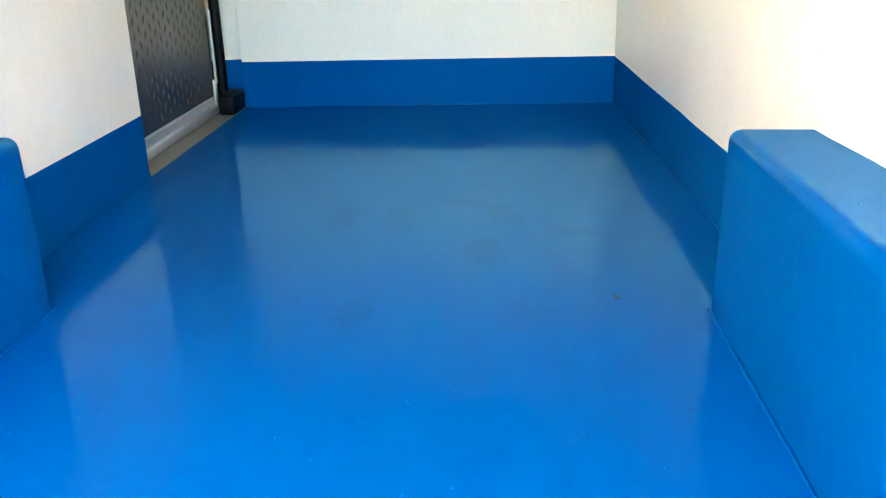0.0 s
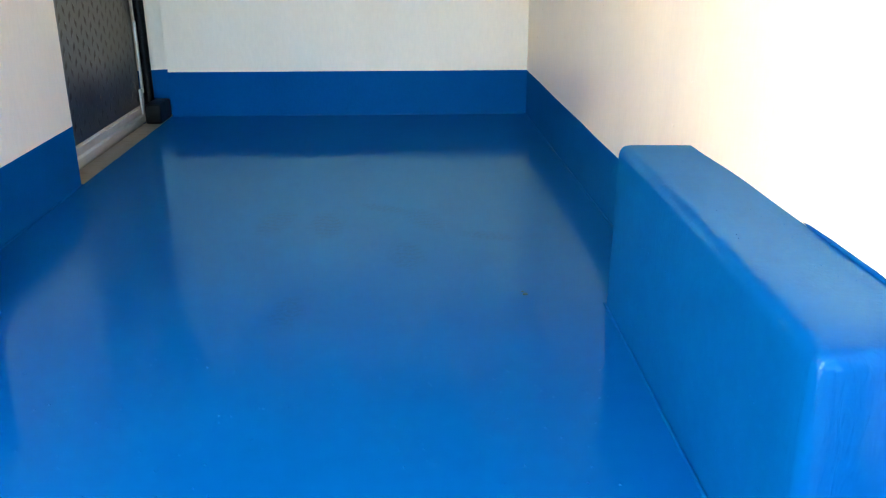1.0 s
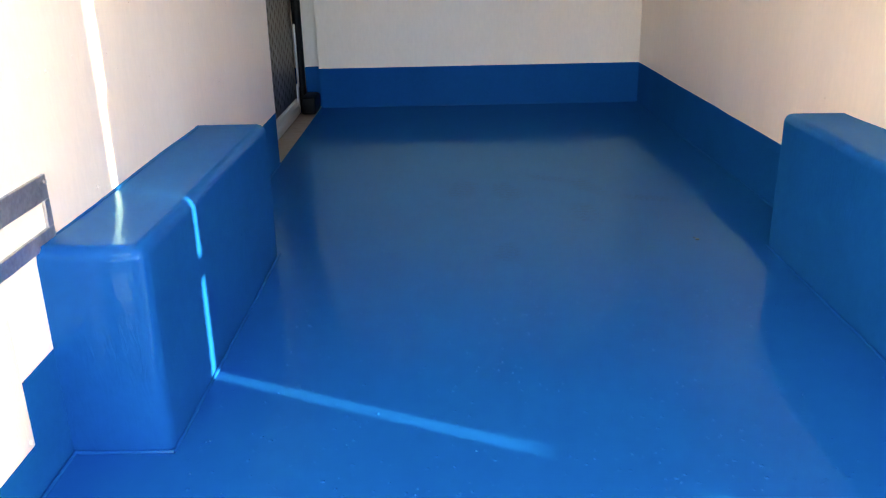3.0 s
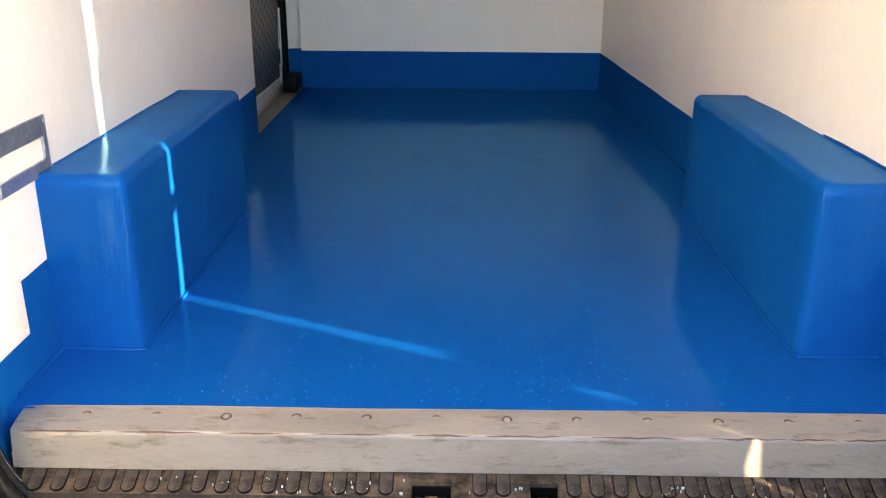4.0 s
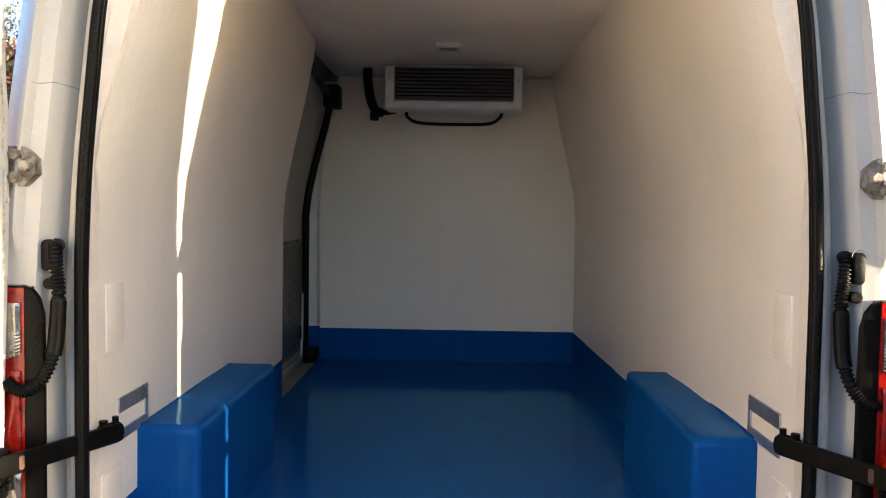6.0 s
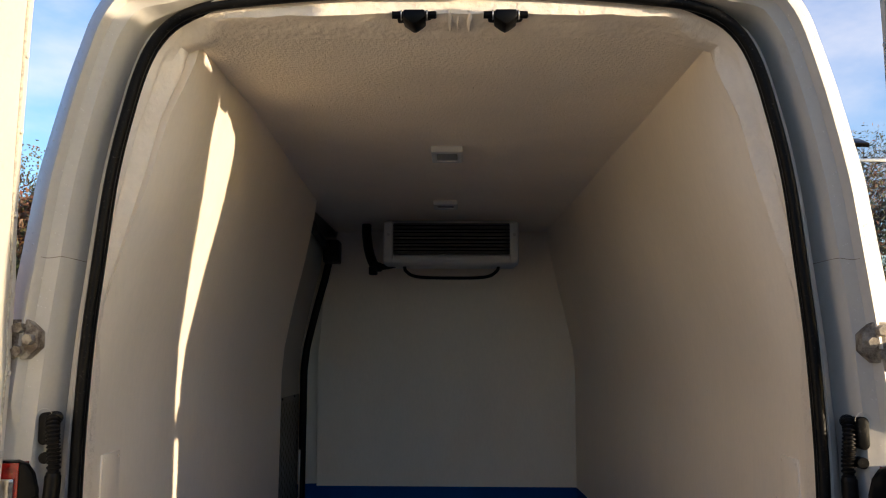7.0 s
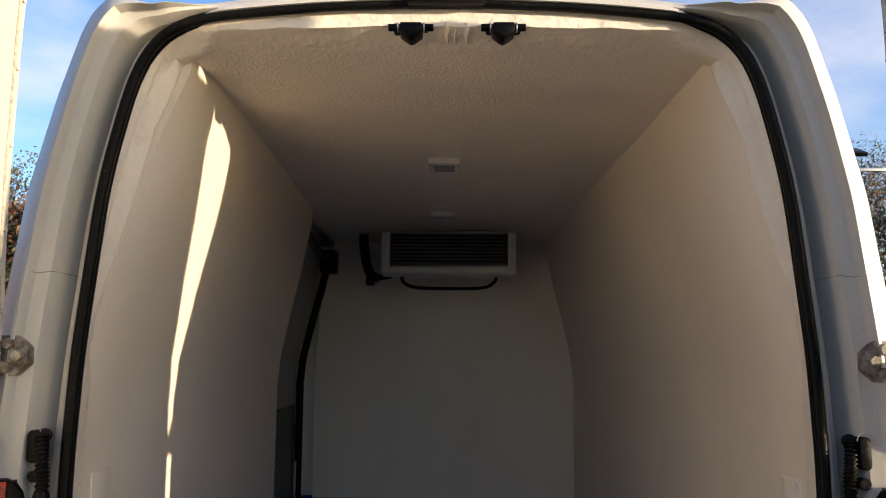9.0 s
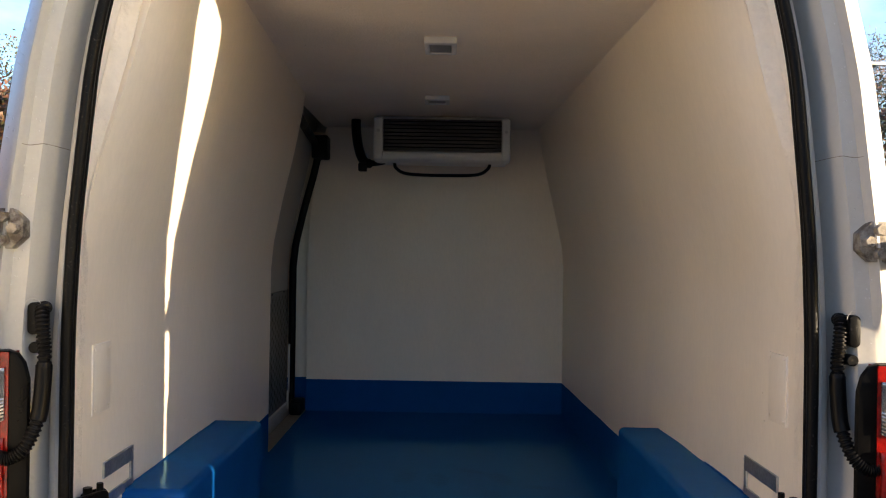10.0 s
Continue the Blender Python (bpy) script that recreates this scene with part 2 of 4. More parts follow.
def lacquer(m, least, most, gain):
    """Gloss that hardly shows from above and grows steeply towards grazing sight."""
    n, l = m.node_tree.nodes, m.node_tree.links
    b, o = n["Principled BSDF"], n["Material Output"]
    b.inputs["Specular IOR Level"].default_value = 0.0
    b.inputs["IOR"].default_value = 1.0
    w, p, g, c, gl, mx = (n.new(k) for k in ("ShaderNodeLayerWeight", "ShaderNodeMath", "ShaderNodeMath", "ShaderNodeMath", "ShaderNodeBsdfGlossy", "ShaderNodeMixShader"))
    w.inputs["Blend"].default_value = 0.5
    gl.inputs["Color"].default_value = (0.36, 0.82, 1.0, 1)
    p.operation, g.operation = "POWER", "MULTIPLY"
    p.inputs[1].default_value, g.inputs[1].default_value = 6.0, gain
    c.operation = "SMOOTH_MIN"
    c.inputs[1].default_value, c.inputs[2].default_value = most, 0.06
    up = n.new("ShaderNodeMath")
    up.inputs[1].default_value = least
    for x, y in ((w.outputs["Facing"], p.inputs[0]), (p.outputs[0], g.inputs[0]), (g.outputs[0], c.inputs[0]), (c.outputs[0], up.inputs[0]), (up.outputs[0], mx.inputs[0]),
                 (b.inputs["Roughness"].links[0].from_socket, gl.inputs["Roughness"]), (b.inputs["Normal"].links[0].from_socket, gl.inputs["Normal"]),
                 (b.outputs[0], mx.inputs[1]), (gl.outputs[0], mx.inputs[2]), (mx.outputs[0], o.inputs["Surface"])):
        l.new(x, y)
    return m


footprint_marks(M_FLOOR, [(-0.149, 1.735, -6, 1.0), (-0.008, 1.713, 6, 1.0), (0.252, 1.746, 20, 0.95), (0.208, 1.475, 8, 0.95), (-0.037, 1.15, 2, 0.75), (0.425, 1.604, 70, 0.7), (0.14, 1.849, 60, 0.7)])
lacquer(M_FLOOR, 0.003, 0.19, 2.3)
lacquer(M_BLUE_BOX, 0.016, 0.16, 2.6)
lacquer(M_BLUE, 0.008, 0.12, 0.5)
lacquer(M_BEAD, 0.03, 0.17, 1.5)


# ---- mesh helpers ----
def part(name, bm, material, parent=None, label="", sharp=38):
    me = bpy.data.meshes.new(name)
    bmesh.ops.recalc_face_normals(bm, faces=bm.faces[:])
    bm.to_mesh(me)
    bm.free()
    for m in material if isinstance(material, (list, tuple)) else (material,):
        me.materials.append(m)
    me.shade_smooth()
    me.set_sharp_from_angle(angle=radians(sharp))
    ob = new(name, me)
    if parent:
        ob.parent = parent
    if label:
        ob["label"] = label
    return ob


def empty(name, x=0, y=0, z=0):
    ob = new(name)
    ob.empty_display_size = 0.1
    return ob


def bx(x0, x1, y0, y1, z0, z1, bev=0.004, seg=2, bm=None):
    """A box with rounded edges, added to bm."""
    out = bm or bmesh.new()
    t = bmesh.new()
    bmesh.ops.create_cube(t, size=1)
    for v in t.verts:
        v.co = Vector(((x0 + x1) / 2 + v.co.x * abs(x1 - x0), (y0 + y1) / 2 + v.co.y * abs(y1 - y0), (z0 + z1) / 2 + v.co.z * abs(z1 - z0)))
    if bev:
        bmesh.ops.bevel(t, geom=t.edges[:], offset=bev, segments=seg, affect="EDGES", profile=0.5)
    me = bpy.data.meshes.new("tmp")
    t.to_mesh(me)
    t.free()
    out.from_mesh(me)
    bpy.data.meshes.remove(me)
    return out


def prism(pts, axis, a, b, bev=0.003, seg=2, bm=None):
    """A polygon in the plane across the axis, drawn out from a to b."""
    out = bm or bmesh.new()
    t = bmesh.new()

    def put(p, c):
        q = list(p)
        q.insert("xyz".index(axis), c)
        return q

    lo, hi = [t.verts.new(put(p, a)) for p in pts], [t.verts.new(put(p, b)) for p in pts]
    t.faces.new(lo), t.faces.new(hi[::-1])
    for i in range(len(pts)):
        j = (i + 1) % len(pts)
        t.faces.new((lo[i], lo[j], hi[j], hi[i]))
    bmesh.ops.recalc_face_normals(t, faces=t.faces[:])
    if bev:
        bmesh.ops.bevel(t, geom=t.edges[:], offset=bev, segments=seg, affect="EDGES", profile=0.5, clamp_overlap=True)
    me = bpy.data.meshes.new("tmp")
    t.to_mesh(me)
    t.free()
    out.from_mesh(me)
    bpy.data.meshes.remove(me)
    return out


def loft(rings, closed=True, caps=False, bm=None):
    out = bm or bmesh.new()
    rows = [[out.verts.new(p) for p in r] for r in rings]
    n = len(rows[0])
    for a, b in zip(rows, rows[1:]):
        for i in range(n if closed else n - 1):
            j = (i + 1) % n
            out.faces.new((a[i], a[j], b[j], b[i]))
    if caps:
        out.faces.new(rows[0][::-1]), out.faces.new(rows[-1])
    return out


def spline(pts, n):
    """Catmull-Rom through the points."""
    p = [Vector(q) for q in pts]
    p = [2 * p[0] - p[1]] + p + [2 * p[-1] - p[-2]]
    out = []
    segs = len(p) - 3
    for k in range(n + 1):
        s = min(k / n * segs, segs - 1e-6)
        i, t = int(s), s - int(s)
        a, b, c, d = p[i:i + 4]
        out.append(0.5 * ((2 * b) + (c - a) * t + (2 * a - 5 * b + 4 * c - d) * t * t + (3 * b - a - 3 * c + d) * t ** 3))
    return out


def tube(path, radius, seg=10, bm=None, closed=False):
    """A round section swept along a path; radius is a number or a function of the step."""
    rings, up = [], None
    n = len(path)
    for i, p in enumerate(path):
        if closed:
            d = path[(i + 1) % n] - path[i - 1]
        else:
            d = path[min(i + 1, n - 1)] - path[max(i - 1, 0)]
        d.normalize()
        if up is None:
            up = d.orthogonal().normalized()
        up = (up - d * up.dot(d)).normalized()
        side = d.cross(up)
        r = radius(i) if callable(radius) else radius
        rings.append([p + r * (math.cos(a) * up + math.sin(a) * side) for a in (2 * math.pi * k / seg for k in range(seg))])
    if closed:
        rings.append(rings[0])
        return loft(rings, bm=bm)
    return loft(rings, caps=True, bm=bm)


def disc(c, axis, r, h, seg=16, bm=None, bev=0.001):
    """A short round bar from c along axis."""
    a = Vector(axis).normalized()
    u = a.orthogonal().normalized()
    w = a.cross(u)
    c = Vector(c)
    ring = lambda rr, hh: [c + a * hh + rr * (math.cos(t) * u + math.sin(t) * w) for t in (2 * math.pi * k / seg for k in range(seg))]
    return loft([ring(r, 0), ring(r, h - bev), ring(r - bev, h)], caps=True, bm=bm)


def lerp_table(t, table):
    if t <= table[0][0]:
        return table[0][1]
    for (a, va), (b, vb) in zip(table, table[1:]):
        if t <= b:
            return va + (vb - va) * (t - a) / (b - a)
    return table[-1][1]


# ---- the load space: floor, linings, bulkhead, ceiling ----
FLOOR, PAINT_LINE, CEIL, FRONT = 0.60, 0.786, 2.28, 3.175
LEAN_IN = [(1.45, 0.0), (1.583, 0.08), (1.794, 0.36), (1.979, 0.65), (2.191, 0.92), (2.283, 1.0)]
BASE = {-1: [(0.3, 0.79), (2.118, 0.803)], 1: [(0.5, 0.79), (3.175, 0.706)]}
TOP = {-1: [(0.6, 0.585), (2.1, 0.655)], 1: [(0.0, 0.606), (0.6, 0.597), (3.175, 0.548)]}
SEAL_HALF = [(0, 2.374), (0.3, 2.362), (0.55, 2.338), (0.607, 2.327), (0.65, 2.29), (0.68, 2.23), (0.74, 1.97), (0.776, 1.594),
             (0.785, 1.375), (0.785, 0.70), (0.765, 0.50), (0.72, 0.455), (0.6, 0.44), (0, 0.435)]
OUTER_HALF = [(0, 2.408), (0.4, 2.391), (0.66, 2.360), (0.70, 2.382), (0.725, 2.40), (0.76, 2.385), (0.80, 2.33), (0.85, 2.17), (0.905, 1.95),
              (0.955, 1.6), (0.985, 1.35), (1.0, 1.1), (1.0, 0.7), (0.985, 0.5), (0.95, 0.40), (0.6, 0.38), (0, 0.38)]


def wall_x(side, y, z):
    b, t = lerp_table(y, BASE[side]), lerp_table(y, TOP[side])
    open_out = 0.030 * max(0.0, (0.2 - y) / 0.17) ** 2 * max(0.0, min(1.0, (z - 1.5) / 0.15)) * max(0.0, min(1.0, (2.25 - z) / 0.14))
    return side * (b + (t - b) * lerp_table(z, LEAN_IN) + open_out)


def seal_x(z):
    return lerp_table(z, [(0.45, 0.72), (0.5, 0.765), (0.7, 0.785), (1.375, 0.785), (1.594, 0.776), (1.97, 0.74), (2.23, 0.68), (2.30, 0.64)])


def structure(ob, label, category):
    return tagged(ob, label, category, kind="structure")


def side_lining(name, side, y1):
    zs = [0.52, 0.70, PAINT_LINE, 0.9, 1.1, 1.3] + [1.4 + 0.06 * i for i in range(15)] + [2.27, 2.295]
    rings = []
    for k in range(29):
        y = 0.03 + (y1 - 0.03) * (k / 28) ** 1.5
        edge = PAINT_LINE + 0.0025 * noise.noise((y * 9, side, 0))
        zz = [edge if z == PAINT_LINE else z for z in zs]
        inner = [(wall_x(side, y, z) + side * 0.0025 * noise.noise((y * 2.2, z * 2.2, side)), y, z) for z in zz]
        rings.append(inner + [(x + side * 0.045, y, z) for x, y, z in reversed(inner)])
    bm = loft(rings, caps=True)
    bm.faces.ensure_lookup_table()
    for f in bm.faces:
        c = f.calc_center_median()
        f.material_index = 1 if c.z < PAINT_LINE and len(f.verts) == 4 else 0
    return structure(part(name, bm, (M_WHITE, M_BLUE), sharp=30), "white painted van side lining with blue painted lower band", "wall")


side_lining("wall_left", -1, 2.118)
side_lining("wall_right", 1, FRONT - 0.004)

bm = bmesh.new()
prism([(-0.80, 0.52), (0.735, 0.52), (0.735, PAINT_LINE), (-0.80, PAINT_LINE)], "y", FRONT, FRONT + 0.09, 0, bm=bm)
for f in bm.faces:
    f.material_index = 1
prism([(-0.80, PAINT_LINE), (0.735, PAINT_LINE), (0.735, 2.275), (-0.70, 2.275), (-0.765, 2.06), (-0.808, 1.5)], "y", FRONT, FRONT + 0.09, 0, bm=bm)
structure(part("wall_front", bm, (M_WHITE, M_BLUE)), "white painted bulkhead with dark blue lower band", "wall")

def header_rise(x, y):
    w = max(0.0, min(1.0, (0.575 - abs(x)) / 0.10))
    return 0.032 * w * w * (3 - 2 * w) * max(0.0, min(1.0, (0.20 - y) / 0.25))


rings = []
for y in [0.028, 0.06, 0.09, 0.12, 0.15, 0.18, 0.21] + [0.30 + 0.2425 * k for k in range(13)]:
    xs = [-0.72 + 1.44 * i / 48 for i in range(49)]
    low = [(x, y, CEIL + header_rise(x, y) + 0.003 * noise.noise((x * 2, y * 2, 7))) for x in xs]
    rings.append(low + [(x, y, CEIL + 0.09) for x in reversed(xs)])
structure(part("ceiling", loft(rings, caps=True), M_CEILING), "plain white painted van ceiling lining", "ceiling")

bm = bx(-0.802, 0.80, 0.052, FRONT + 0.01, 0.545, FLOOR, 0)
load_floor = structure(part("floor", bm, M_FLOOR), "glossy bright blue painted load floor with boot marks", "floor")

speck = disc((0.466, 1.225, 0.5995), (0, 0, 1), 0.006, 0.002, 9)
disc((0.462, 1.240, 0.5995), (0, 0, 1), 0.0035, 0.0015, 7, bm=speck)
part("paint_speck", speck, M_BLACK, load_floor, "dark speck stuck in the paint")
blisters = bmesh.new()
rb = random.Random(11)
for k in range(150):
    x, y, r = rb.uniform(-0.6, 0.6), 0.09 + abs(rb.gauss(0, 0.17)), rb.uniform(0.0015, 0.0045)
    if y < 0.62:
        ring = lambda q, h: [(x + q * math.cos(t), y + q * math.sin(t), 0.5995 + h) for t in (math.pi * i / 4 for i in range(8))]
        loft([ring(r, 0), ring(r * 0.8, r * 0.25), ring(r * 0.35, r * 0.4)], caps=True, bm=blisters)
tagged(part("paint_blister", blisters, M_FLOOR, load_floor, sharp=80), kind="stuff")

# sealant beads along the joints of floor and walls
for side, y0, y1 in ((-1, 0.09, 0.27), (-1, 1.17, 2.118), (1, 0.09, 0.27), (1, 1.17, FRONT)):
    path = [Vector((wall_x(side, y, 0.6) - side * 0.003, y, 0.6015 + 0.001 * noise.noise((y * 14, side, 3)))) for y in (y0 + (y1 - y0) * i / 24 for i in range(25))]
    structure(part("floor_bead", tube(path, lambda i: 0.0032 + 0.0016 * noise.noise((i * 0.7, 0, 0)), 8), M_BEAD), "blue painted sealant bead along the floor edge", "bead")
path = [Vector((x, FRONT - 0.003, 0.6015)) for x in (-0.80 + 1.50 * i / 20 for i in range(21))]
structure(part("floor_bead", tube(path, 0.0034, 8), M_BEAD), "blue painted sealant bead along the bulkhead", "bead")

# rounded, lumpy lining between the side linings and the door seal
zs = [0.47, 0.56, 0.68, PAINT_LINE, 0.9] + [1.0 + 0.1 * i for i in range(12)] + [2.16, 2.22]
rows_a = [(wall_x(1, 0.03, z), z) for z in zs] + [(wall_x(1, 0.03, 2.27) + 0.003, 2.262), (0.582, 2.273), (0.56, 2.2775)] + [(0.54 - 0.03 * i, 2.2780 + header_rise(0.54 - 0.03 * i, 0.036)) for i in range(18)] + [(0, 2.2780 + header_rise(0, 0.036))]
rows_b = [(seal_x(z + (0.012 if z == PAINT_LINE else 0)), z + (0.012 if z == PAINT_LINE else 0)) for z in zs] + [(0.655, 2.275), (0.632, 2.305), (0.603, 2.328)] + \
         [(x, lerp_table(-x, [(-0.607, 2.327), (-0.55, 2.338), (-0.3, 2.362), (0, 2.374)])) for x in (0.57 - 0.0325 * i for i in range(18))] + [(0, 2.374)]
half = []
for s in (0.0, 0.10, 0.17, 0.24, 0.30, 0.36, 0.43, 0.50, 0.56, 0.62, 0.68, 0.74, 0.80, 0.88, 0.95, 1.0):
    ring = []
    for (ax, az), (b_x, bz) in zip(rows_a, rows_b):
        top = max(0.0, min(1.0, (az - 2.1) / 0.18))
        e = s ** (1.0 + 1.5 * max(0.0, min(1.0, (az - 1.45) / 0.3)))
        flat = max(0.0, min(1.0, (0.56 - ax) / 0.08))
        e += (((0.35 * s / 0.75) if s < 0.75 else 0.35 + 0.65 * (s - 0.75) / 0.25) - e) * flat
        yy = 0.036 - 0.091 * (s + (min(1.0, s / 0.75) - s) * flat)
        lump = (0.0015 + 0.0055 * top) * math.sin(math.pi * s) * noise.noise((ax * 16, az * 16, s * 3))
        ridge_in = (0.010 * max(0.0, 1 - abs(s - 0.30) / 0.16) - 0.020 * max(0.0, 1 - abs(s - 0.58) / 0.17)) * max(0.0, min(1.0, (az - 1.5) / 0.3)) * (1.0 if az < 2.26 else 0.0)
        ring.append((ax + (b_x - ax) * e + lump - ridge_in, yy, az + (bz - az) * e + lump))
    half.append(ring)
rings = [r + [(-x, y, z) for x, y, z in reversed(r[:-1])] for r in half]
bm = loft(rings, closed=False)
for f in bm.faces:
    f.material_index = 1 if f.calc_center_median().z < PAINT_LINE + 0.004 else 0
structure(part("rear_surround", bm, (M_SPRAY, M_BLUE), sharp=50), "white lumpy sprayed lining round the rear opening", "lining")


# paint nibs on ceiling and walls
nibs = bmesh.new()
rb = random.Random(23)
for k in range(170):
    r = rb.uniform(0.0012, 0.003)
    if k % 2:
        p, n_ = Vector((rb.uniform(-0.5, 0.5), rb.uniform(0.2, 2.6), CEIL - 0.001)), Vector((0, 0, -1))
    else:
        sd = rb.choice((-1, 1))
        y, z = rb.uniform(0.2, 2.0 if sd < 0 else 3.0), rb.uniform(0.95, 1.5)
        p, n_ = Vector((wall_x(sd, y, z), y, z)), Vector((-sd, 0, 0))
    disc(p, n_, r, r * 0.9, 7, bm=nibs, bev=r * 0.6)
tagged(part("paint_nib", nibs, M_SPRAY, bpy.data.objects["ceiling"], sharp=80), kind="stuff")

# grit caught in the floor paint, thickest towards the doors
nibs = bmesh.new()
for k in range(340):
    r = rb.uniform(0.0009, 0.0024)
    disc(Vector((rb.uniform(-0.6, 0.6), 0.07 + 0.9 * rb.random() ** 1.6, 0.6)), Vector((0, 0, 1)), r, r * 0.9, 7, bm=nibs, bev=r * 0.6)
tagged(part("paint_nib", nibs, M_BEAD, bpy.data.objects["floor"], sharp=80), kind="stuff")

# ---- wheel boxes ----
def wheel_box(side):
    thing = empty("wheel_arch_box")
    x0, x1 = side * 0.63, side * 0.815
    t = bx(min(x0, x1), max(x0, x1), 0.27, 1.172, 0.555, 0.946, 0.022, 4)
    bmesh.ops.subdivide_edges(t, edges=[e for e in t.edges if e.calc_length() > 0.2], cuts=14, use_grid_fill=True)
    for v in t.verts:
        v.co += 0.0035 * noise.noise_vector(v.co * 4)
    part("box_shell", t, M_BLUE_BOX, thing, sharp=60)
    bead = bmesh.new()
    xi = side * 0.627
    tube([Vector((xi, y, 0.6015)) for y in (0.268 + 0.9 * i / 20 for i in range(21))], lambda i: 0.0034 + 0.0018 * noise.noise((i * 0.9, side, 0)), 8, bm=bead)
    tube([Vector((x, 0.267, 0.6015)) for x in (side * (0.627 + 0.16 * i / 8) for i in range(9))], 0.0034, 8, bm=bead)
    tube([Vector((side * (0.787 + 0.001 * noise.noise((y * 20, side, 4))), y, 0.946)) for y in (0.28 + 0.84 * i / 30 for i in range(31))], lambda i: 0.0032 + 0.001 * noise.noise((i * 0.8, side, 5)), 8, bm=bead)
    part("sealant_bead", bead, M_BEAD, thing)
    nib = bmesh.new()
    rb = random.Random(40 + side)
    for k in range(70):
        r = rb.uniform(0.0008, 0.0018)
        p, n_ = (Vector((side * 0.6302, rb.uniform(0.32, 1.1), rb.uniform(0.64, 0.9))), Vector((-side, 0, 0))) if k < 45 else (Vector((side * rb.uniform(0.66, 0.77), rb.uniform(0.32, 1.1), 0.9455)), Vector((0, 0, 1)))
        disc(p, n_, r, r * 0.8, 7, bm=nib, bev=r * 0.6)
    tagged(part("paint_nib", nib, M_BLUE_BOX, thing, sharp=80), kind="stuff")
    tagged(thing, "glossy blue painted wheel arch box with brush marks", "wheel box", "wheel arch boxes")


wheel_box(-1)
wheel_box(1)

# ---- aluminium threshold ----
sill = empty("threshold")
prof = [(0.058, 0.6036), (0.058, 0.6020), (0.026, 0.5985), (-0.0045, 0.5935), (-0.0075, 0.5912), (-0.0085, 0.587), (-0.0095, 0.5225), (0.003, 0.5225), (0.004, 0.56), (0.058, 0.56)]
bm = bmesh.new()
rings = []
for k in range(41):
    x = -0.763 + 1.538 * k / 40
    cut = max(0.0, abs(x) - 0.752)
    rings.append([(x, y + (0.9 * cut if z > 0.58 and y < 0.01 else 0) + 0.0025 * noise.noise((x * 6, z * 9, 2)), z - (0.3 * cut if z > 0.58 else 0) + (0.0016 * noise.noise((x * 11, y * 5, 8)) if 0.58 < z < 0.6 else 0)) for y, z in prof])
loft(rings, caps=True, bm=bm)
part("angle_strip", bm, M_ALU, sill, sharp=9)
rb = random.Random(77)
grime = bmesh.new()
x = -0.74
while x < 0.74:
    ln = rb.uniform(0.02, 0.16)
    pts = [Vector((x + ln * i / 8, -0.0070 + 0.0012 * noise.noise((x + ln * i / 8, 3, i)), 0.5925 + 0.0022 * noise.noise((x * 5 + i * 0.6, 1, 2)))) for i in range(9)]
    tube(pts, lambda i: 0.0014 * math.sin(math.pi * (i + 0.4) / 8.8) * rb.uniform(0.6, 1.3) + 0.0002, 5, bm=grime)
    x += ln + rb.uniform(0.0, 0.05)
tagged(part("grime_line", grime, M_RUST, sill, "brown grime along the folded edge"), kind="stuff")
for k in range(12):
    bm = disc((-0.648 + 0.1178 * k, 0.034, 0.5975), (0, -0.17, 1), 0.0062, 0.0026, 14, bev=0.0016)
    disc((-0.648 + 0.1178 * k, 0.034 - 0.0004, 0.5999), (0, -0.17, 1), 0.0022, 0.0008, 8, bm=bm, bev=0.0004)
    part("rivet", bm, M_ALU, sill)
    part("rivet_grime", disc((-0.648 + 0.1178 * k, 0.034, 0.5972), (0, -0.17, 1), 0.0098, 0.0021, 14, bev=0.0006), M_RUST, sill)
tagged(sill, "scratched aluminium threshold strip riveted along the floor edge", "threshold", kind="structure")

# ---- the van ----
van = empty("panel_van")
tagged(van, "white panel van with black plastic bumper and both rear doors open", "van")


def polar(half, n=150):
    pts = [(math.atan2(x, z - 1.4), x, z) for x, z in half]
    out = []
    for k in range(n + 1):
        th = math.pi * k / n
        for (a, xa, za), (b, xb, zb) in zip(pts, pts[1:]):
            if a <= th <= b + 1e-9:
                # where the ray at this angle meets the segment
                dx, dz = math.sin(th), math.cos(th)
                ex, ez = xb - xa, zb - za
                den = dx * ez - dz * ex
                s = (xa * ez - (za - 1.4) * ex) / den
                out.append((dx * s, 1.4 + dz * s))
                break
    return out


def eased(pts, w=4):
    """The outline with its corners rounded; the ends stay on the middle line."""
    full = [(-x, z) for x, z in pts[w:0:-1]] + pts + [(-x, z) for x, z in pts[-2:-2 - w:-1]]
    return [(sum(p[0] for p in full[i:i + 2 * w + 1]) / (2 * w + 1), sum(p[1] for p in full[i:i + 2 * w + 1]) / (2 * w + 1)) for i in range(len(pts))]


SEAL_P, OUT_P = eased(polar(SEAL_HALF)), eased(polar(OUTER_HALF), 1)


def body_ring(k, y, lift=0.0):
    h = []
    for (a, b), (c, d) in zip(SEAL_P, OUT_P):
        z = b + (d - b) * k
        top = max(0.0, min(1.0, (b - 2.322) / 0.02)) if k > 0.1 else 0.0
        low = max(0.0, min(1.0, (1.46 - z) / 0.06))
        yy = max(y, -0.03) if z < 0.66 else y + (max(y, -0.106) - y) * low
        h.append((a + (c - a) * k, yy + (-0.086 + 0.03 * k * k - yy) * top * (1 if y < -0.005 else 0), z))
    return h + [(-x, yy, z) for x, yy, z in reversed(h[1:-1])]


